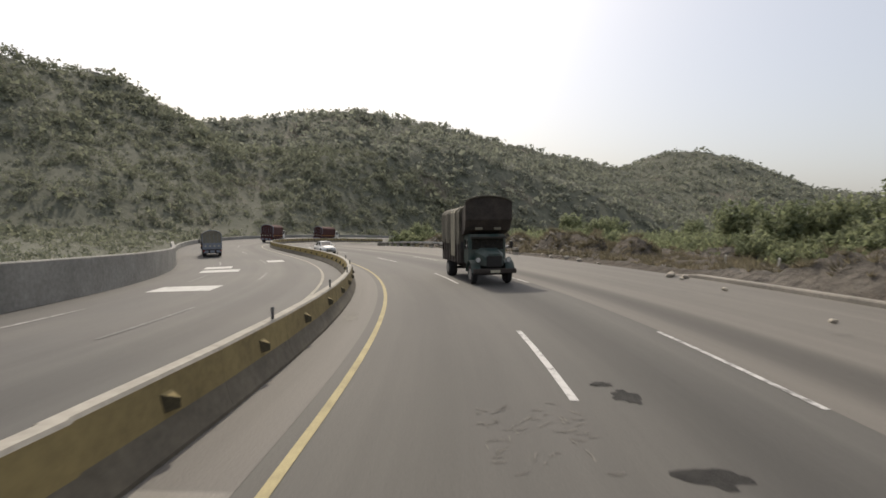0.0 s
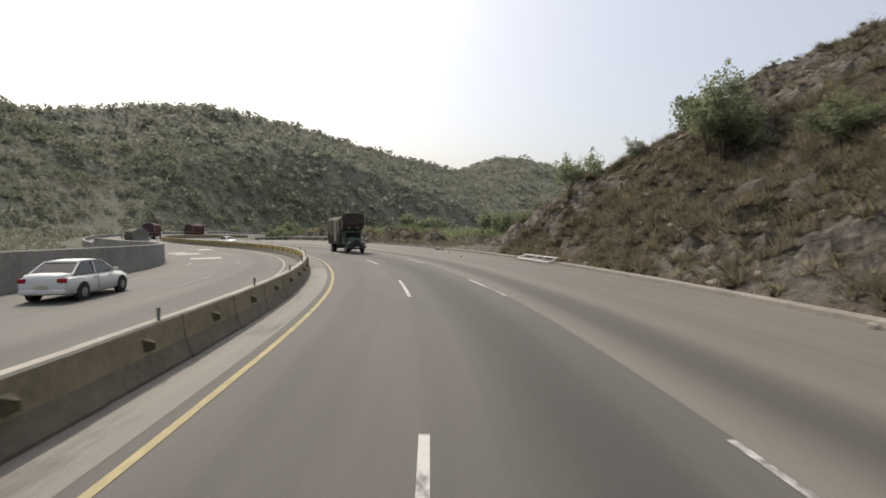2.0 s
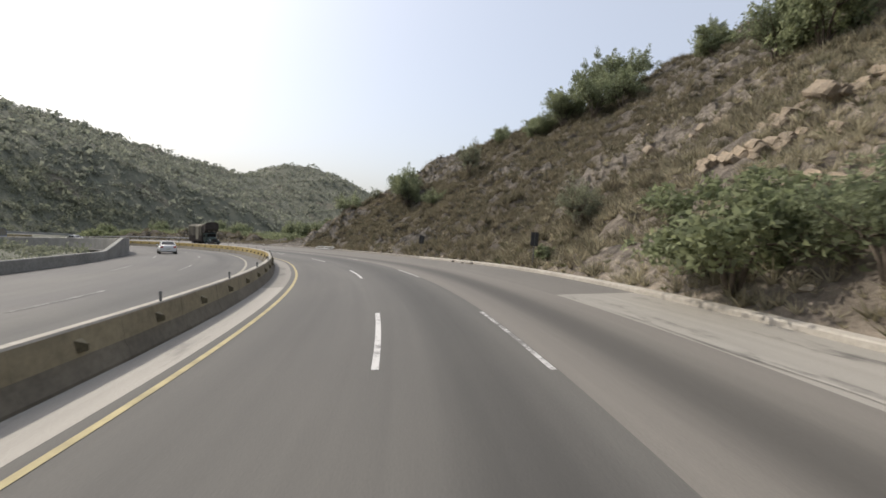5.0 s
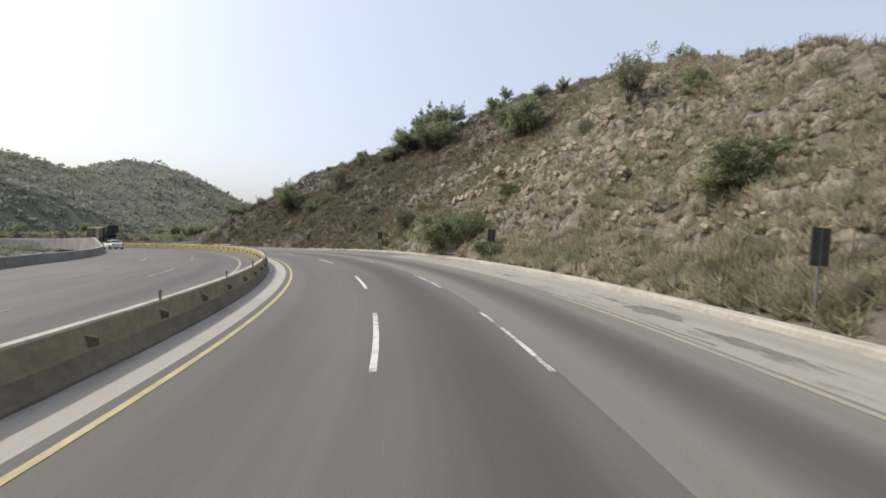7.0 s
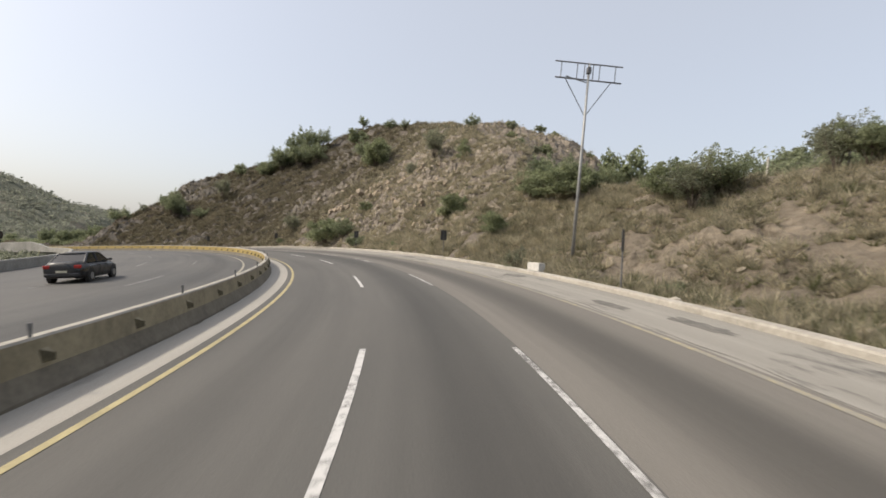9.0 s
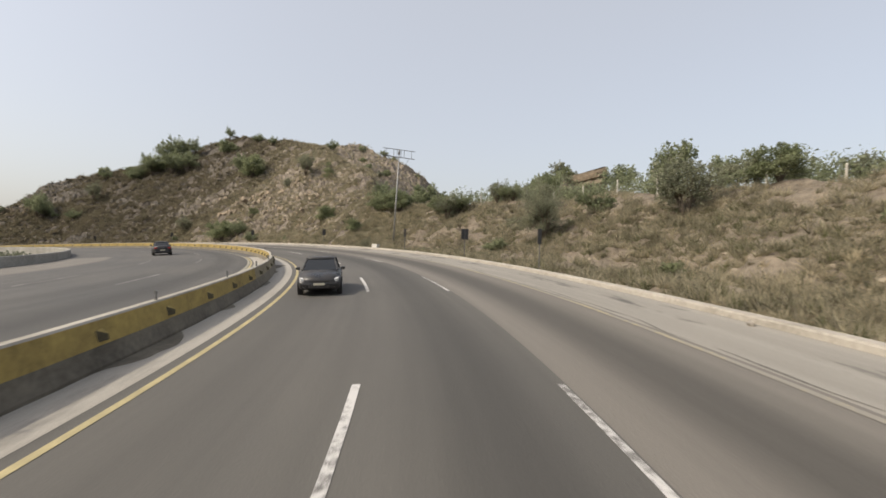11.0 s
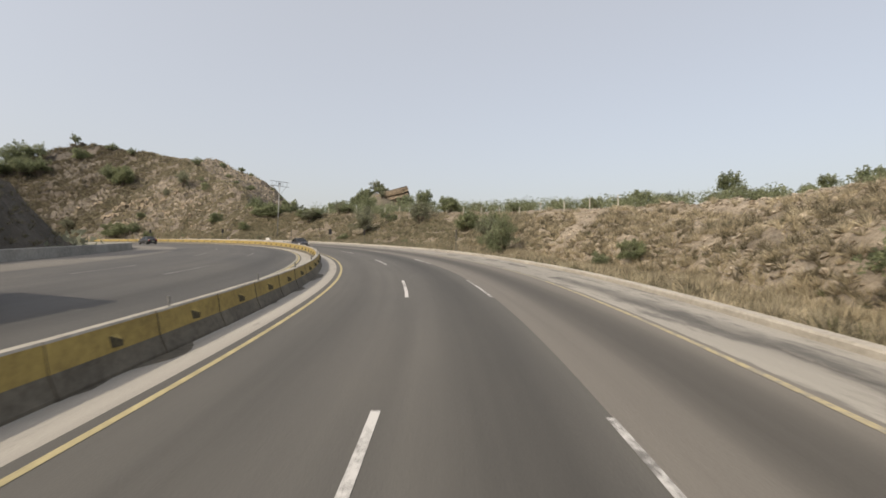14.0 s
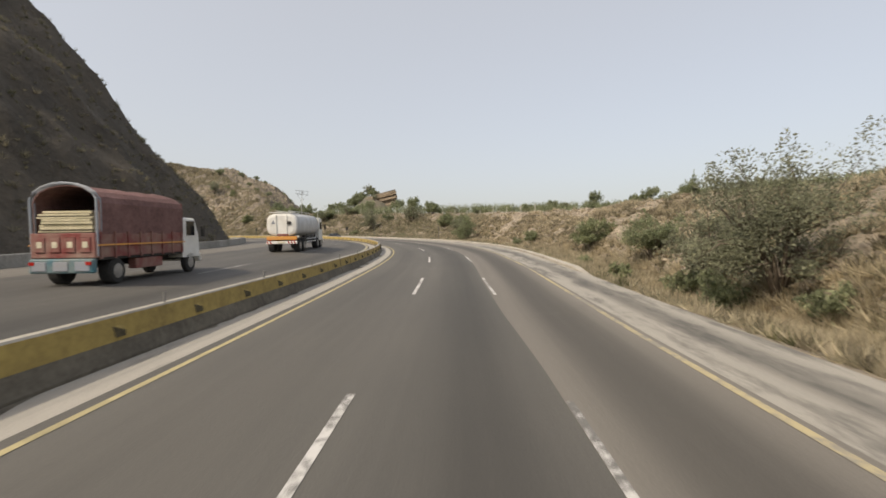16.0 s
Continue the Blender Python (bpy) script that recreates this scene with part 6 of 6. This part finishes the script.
def cargo_truck(side, canvas, tail, bumper, label, planks=True, curtain=None):
    root = new("cargo_truck")
    part("chassis", box(-4.0, 4.0, -0.45, 0.45, 0.65, 0.95, 0.03), M_CHASSIS, root)
    part("floor", box(-4.1, 2.2, -1.2, 1.2, 0.95, 1.08, 0.02), M_CHASSIS, root)
    for s in (-1, 1):
        part("side_board", box(-4.1, 2.2, s * 1.2 - 0.04, s * 1.2 + 0.04, 1.05, 1.95, 0.02), side, root)
        for x in np.linspace(-3.9, 2.0, 8):
            part("stake", box(x - 0.05, x + 0.05, s * 1.26 - 0.03, s * 1.26 + 0.03, 1.0, 2.0), side, root)
        part("waist_rail", box(-4.1, 2.2, s * 1.29 - 0.015, s * 1.29 + 0.015, 1.48, 1.54), M_ORANGE, root, "painted stripe")
    part("front_board", box(2.15, 2.25, -1.2, 1.2, 1.05, 3.3, 0.02), side, root)
    # canvas is a shell with thickness, open at the back
    outer = [arch_ring(x, 1.24 + 0.02 * math.sin(3 * x), 1.9, 3.05, 3.72 + 0.03 * math.sin(5 * x)) for x in np.linspace(-3.9, 2.2, 10)]
    inner = [[(p[0], p[1] * 0.97, p[2] - 0.03) for p in r] for r in outer]
    n, k = len(outer[0]), len(outer)
    V = [p for r in outer for p in r] + [p for r in inner for p in r]
    F = []
    for i in range(k - 1):
        for j in range(n - 1):
            a, b = i * n + j, (i + 1) * n + j
            F += [(a, a + 1, b + 1, b), (k * n + a, k * n + b, k * n + b + 1, k * n + a + 1)]
    for j in range(n - 1):
        F += [(j, k * n + j, k * n + j + 1, j + 1)]
    part("tarpaulin", (V, F), canvas, root, "canvas stretched over hoops")
    for x in (-4.05, -3.85):
        part("hoop", tube([(x, -1.22, 1.1), (x, -1.24, 3.05), *[(x, 1.26 * math.cos(a), 3.05 + 0.72 * math.sin(a)) for a in np.linspace(math.pi * 0.93, math.pi * 0.07, 9)], (x, 1.24, 3.05), (x, 1.22, 1.1)], [0.05] * 13, 6), M_HOOP, root, "blue-grey steel hoop")
    if planks:
        prand = random.Random(12)
        for z in np.arange(1.98, 2.75, 0.1):
            x, a, b = prand.uniform(-0.06, 0.06), prand.uniform(-1.12, -0.95), prand.uniform(0.85, 1.1)
            part("plank", box(-3.98 + x, -3.3 + x, a, b, z, z + prand.uniform(0.075, 0.095), 0.012), M_PLANK, root, "pale wooden plank")
    else:
        part("rear_curtain", loft([arch_ring(x, 1.18, 1.9, 3.03, 3.66) for x in (-3.9, -3.8)]), curtain, root, "canvas curtain laced across the rear")
        for y in (-0.8, -0.3, 0.25, 0.75):
            part("curtain_rope", tube([(-3.93, y, 1.95), (-3.93, y + 0.08, 3.3)], [0.02, 0.02], 5), M_HOOP, root)
    part("tailgate", box(-4.14, -4.02, -1.2, 1.2, 1.05, 1.95, 0.02), tail, root)
    for y in (-0.85, -0.28, 0.28, 0.85):
        part("tail_panel", box(-4.18, -4.13, y - 0.2, y + 0.2, 1.25, 1.8, 0.03), tail, root, "raised tailgate panel")
        part("tail_ornament", box(-4.195, -4.18, y - 0.1, y + 0.1, 1.42, 1.64, 0.01), M_PLATE, root, "pale painted ornament")
    part("rear_apron", box(-4.3, -4.05, -1.2, 1.2, 0.5, 1.02, 0.05), bumper, root, "painted rear apron")
    for y in (-0.8, 0.0, 0.8):
        part("apron_panel", box(-4.33, -4.29, y - 0.28, y + 0.28, 0.58, 0.92, 0.02), M_HOOP, root)
    for s in (-1, 1):
        part("tail_light", box(-4.35, -4.3, s * 1.05 - 0.1, s * 1.05 + 0.1, 0.8, 0.92), M_RED, root)
        part("toolbox", box(-1.6, 0.4, s * 1.0 - 0.18, s * 1.0 + 0.18, 0.5, 0.92, 0.03), side, root)
        for x, w in ((-2.9, 0.5), (3.1, 0.28)):
            wheel(root, x, s * 0.98, 0.5, w)
    modern_cab(root, 2.3, M_TANKWHITE, 1.12, 2.6)
    return tagged(root, label, "truck")


bonnet_truck().matrix_world = at_road(-26.9, 1.95, 0, 180)
tanker().matrix_world = at_road(218.0, -11.9, float(inner_up(218.0, -11.9)), 0)
cargo_truck(M_TRUCKRED, M_CANVAS_RED, M_TRUCKRED, M_TURQ, "painted red cargo truck with maroon canvas and turquoise rear apron").matrix_world = at_road(242.2, -12.0, float(raised_at(242)), 0) @ Matrix.Diagonal((0.85, 0.96, 0.97, 1))
sedan(M_WHITECAR, "white sedan on the opposite carriageway").matrix_world = at_road(9.5, -12.8, float(raised_at(9)), 0)
sedan(M_BLACKCAR, "dark sedan on the opposite carriageway").matrix_world = at_road(109.3, -13.6, float(raised_at(109)), 0)
sedan(M_BLACKCAR, "dark sedan coming round the bend in the inner lane").matrix_world = at_road(150.6, -1.9, 0, 180)
sedan(M_WHITECAR, "pale sedan following close to the median").matrix_world = at_road(-62, -1.9, 0, 180)
cargo_truck(M_DARKWOOD, M_CANVAS, M_HOOP, M_DARKWOOD, "small dusty cargo truck on the opposite carriageway", False, M_CANVAS_PALE).matrix_world = at_road(-67, -14.3, 0.05, 0) @ Matrix.Scale(0.8, 4)
far_truck = cargo_truck(M_CANVAS_DARK, M_CANVAS_DARK, M_CANVAS_DARK, M_CANVAS_DARK, "dark red covered truck on the far bend", False, M_CANVAS_DARK)
far_truck.matrix_world = at_road(-108, -8.7, 0, 0)
copy_thing(far_truck, at_road(-131, -8.2, 0, 0))

# ---- roadside things ----
def power_pole():
    root = new("power_pole")
    H = 13.2
    part("pole", tube([(0, 0, -0.4), (0, 0, H * 0.5), (0, 0, H)], [0.13, 0.1, 0.07], 10), M_POLE, root, smooth=True)
    arm = 2.35
    part("top_rail", tube([(-arm, 0, H - 0.1), (arm, 0, H - 0.02)], [0.045, 0.045], 6), M_STEEL, root)
    part("lower_rail", tube([(-arm + 0.1, 0.1, H - 1.15), (arm, 0.1, H - 1.1)], [0.05, 0.05], 6), M_STEEL, root)
    for x in (-1.9, -0.8, -0.3, 0.3, 0.75, 1.85):
        part("upright", tube([(x, 0.05, H - 1.15), (x, 0.02, H - 0.06)], [0.03, 0.03], 5), M_STEEL, root)
    for x in (-1.6, 1.6):
        part("brace", tube([(x, 0.05, H - 1.15), (0, 0.08, H - 3.6)], [0.03, 0.03], 5), M_STEEL, root)
    part("side_arm", tube([(-1.5, 0.25, H - 0.95), (0.1, 0.2, H - 1.3)], [0.04, 0.04], 5), M_STEEL, root)
    part("bracket", box(-0.14, 0.14, -0.14, 0.14, H - 0.75, H - 0.3, 0.03), M_STEEL, root)
    return tagged(root, "tall grey steel power pole with a ladder-like crossarm", "pole")


pole_at = slope_point(109.5, 14.6)[0]
power_pole().matrix_world = Matrix.Translation(pole_at) @ Matrix.Rotation(radians(2.2), 4, Vector((0.97, 0.24, 0))) @ pose(0, 0, 0, 0, 0, -72)


def sign(board_label):
    root = new("road_sign")
    part("post", tube([(0, 0, -0.3), (0, 0, 2.75)], [0.035, 0.035], 8), M_STEEL, root)
    b = part("board", box(-0.02, 0.02, -0.35, 0.35, 1.82, 2.78, 0.01), M_SIGNBACK, root, "dark unpainted back of the board")
    for z in (1.95, 2.6):
        part("clamp", box(0.02, 0.06, -0.26, 0.26, z, z + 0.05), M_STEEL, root)
    return tagged(root, board_label, "road sign", "curve signs along the shoulder")


proto = None
for s, turn in ((22.7, 0), (45.4, 4), (71.7, -3), (95.25, 3), (119.3, 42), (133.2, -6), (145, 35), (173.2, 62)):
    m = pose(*road(s, float(kerb_at(s)) + 0.7, -0.1), 0, 0, math.degrees(np.interp(s, fine, HA)) + 100 + turn)
    if proto is None:
        proto = sign("dark back of a curve sign on a grey post")
        proto.matrix_world = m
    else:
        copy_thing(proto, m)


def stone(seed, size, name="stone", material=None, label="rough pale stone lying on the shoulder"):
    rng = np.random.default_rng(seed)
    ob = mesh_ob(name, ICO_V * rng.uniform(0.7, 1.25, (len(ICO_V), 1)) * np.array([1, 0.8, 0.65]) * size, ICO_F, material or M_STONE)
    return tagged(ob, label, "stone")


for i, (s, v, k) in enumerate(((33.1, 11.6, 0.26), (37.2, 11.4, 0.27), (36.4, 11.4, 0.17), (35.7, 11.3, 0.16), (18.5, 12.2, 0.2), (-19.6, 11.4, 0.17), (-24.6, 12.6, 0.3), (-24.0, 13.0, 0.26), (-25.1, 13.1, 0.3), (-23.5, 12.4, 0.16),
                               (-36, 14.4, 0.25), (-38, 14.7, 0.35), (-40, 14.5, 0.25), (-42, 15.0, 0.3), (-33, 13.9, 0.2), (-46, 14.2, 0.3), (122.7, 10.9, 0.32), (169.9, 10.5, 0.2), (173.3, 10.5, 0.22), (160.5, 10.4, 0.15), (-13.2, 9.6, 0.14))):
    stone(100 + i, k).matrix_world = at_road(s, v, k * 0.35, 40 * i)

# white concrete block by the pole
blk = tagged(new("concrete_block"), "whitewashed concrete block beside the kerb", "block")
part("body", box(-0.85, 0.85, -0.28, 0.28, -0.2, 0.78, 0.04), M_WHITEWASH, blk)
part("cap", box(-0.78, 0.78, -0.22, 0.22, 0.78, 0.81, 0.008), M_KERB, blk)
blk.matrix_world = upright(111.2, 11.0, 0.0, 4) @ Matrix.Scale(0.82, 4)

# pale steel frame lying against the kerb
fr = tagged(new("steel_frame"), "white painted steel frame lying on the shoulder", "frame")
for y, z in ((-0.33, 0.5), (0.33, 0.2)):
    part("rail", tube([(-2.8, y, z), (2.8, y, z)], [0.06, 0.06], 6), M_WHITEPAINT, fr)
for x in (-2.8, -1.1, 0.2, 2.8):
    part("crossbar", tube([(x, -0.33, 0.5), (x, 0.33, 0.2)], [0.06, 0.06], 6), M_WHITEPAINT, fr)
    part("leg", tube([(x, 0.33, 0.0), (x, 0.33, 0.2)], [0.03, 0.03], 5), M_STEEL, fr, "grey stub leg")
part("plate", box(2.3, 2.6, -0.3, 0.3, 0.37, 0.41), M_WHITEPAINT, fr)
fr.matrix_world = at_road(-5.15, 12.8, 0.0)


# fence posts on the plateau, with wires
def fence_post():
    root = new("fence_post")
    part("shaft", box(-0.06, 0.06, -0.06, 0.06, -0.4, 1.4, 0.012), M_FENCE, root)
    part("tip", joined([([(-0.06, -0.06, 1.4), (0.06, -0.06, 1.4), (0.06, 0.06, 1.4), (-0.06, 0.06, 1.4), (0, 0, 1.47)], [(0, 1, 4), (1, 2, 4), (2, 3, 4), (3, 0, 4)])]), M_FENCE, root)
    return tagged(root, "pale concrete fence post above the bank", "fence post", "fence posts on the plateau")


fence_line = []
proto = None
for i in range(18):
    s = 107.5 + 4.2 * i
    v = float(kerb_at(s)) + float(np.interp(s, [105, 130, 180, 250], [17.5, 18.0, 18.5, 15.5]))
    p = slope_point(s, v)[0]
    m = pose(*p, prng.uniform(-3, 3), prng.uniform(-3, 3), 30)
    if proto is None:
        proto = fence_post()
        proto.matrix_world = m
    else:
        copy_thing(proto, m)
    fence_line.append(Vector(p))
for z in (0.45, 0.85, 1.25):
    tagged(mesh_ob("fence_wire", *tube([p + Vector((0, 0, z)) for p in fence_line], [0.006] * len(fence_line), 4), M_STEEL), "thin wire strung along the fence posts", "wire", "fence wires")
proto = None
for s, v in ((-24.5, 19.5), (-27.0, 18.6), (-36, 26), (-22, 22)):
    x, y, z = road(s, v)
    m = pose(*on_land(x, y, 0.1), 2, -2, 10)
    if proto is None:
        proto = tagged(fence_post(), "pale concrete post on the flat by the shrubs", "fence post", "posts on the flat")
        proto.matrix_world = m
    else:
        copy_thing(proto, m)

# low guard rail on the outside of the far bend
def rail_block():
    root = new("guard_block")
    part("body", box(-0.35, 0.35, -0.2, 0.2, -0.1, 0.75, 0.04), M_KERB, root)
    part("band", box(-0.36, 0.36, -0.21, 0.21, 0.3, 0.5), M_BRACKET, root, "dark painted band")
    return tagged(root, "short concrete guard block with a dark band", "guard block", "guard blocks along the far bend")


proto = None
for k in range(16):
    m = at_road(-45 - 3.2 * k, 14.0)
    if proto is None:
        proto = rail_block()
        proto.matrix_world = m
    else:
        copy_thing(proto, m)
tagged(ribbon("guard_rail", -150, -48, lambda s: [(15.2, 0.5), (15.14, 0.62), (15.2, 0.8), (15.3, 0.8), (15.3, 0.5)], M_POLE), "galvanised guard rail at the road's outer edge", "guard rail", kind="structure")

# rubble heaps on the flat
rub = grng.normal(size=(260, 2)) * np.array([5.5, 1.6]) + np.array([-40, 19.0])
rp = road(rub[:, 0], rub[:, 1])
rz, _ = land_height(rp[:, 0], rp[:, 1])
rocks("rubble", np.c_[rp[:, :2], rz + 0.05], 0.1, 0.7, grng, M_STONE, "pale rubble dumped beside the shoulder")
slab = tagged(mesh_ob("concrete_slab", *box(-1.6, 1.6, -0.7, 0.7, 0, 0.22, 0.03), M_WHITEWASH), "broken pale concrete slab lying on the earth", "slab")
x, y, z = road(-29.5, 18.0)
slab.matrix_world = pose(*on_land(x, y, -0.1), 8, 4, 35)
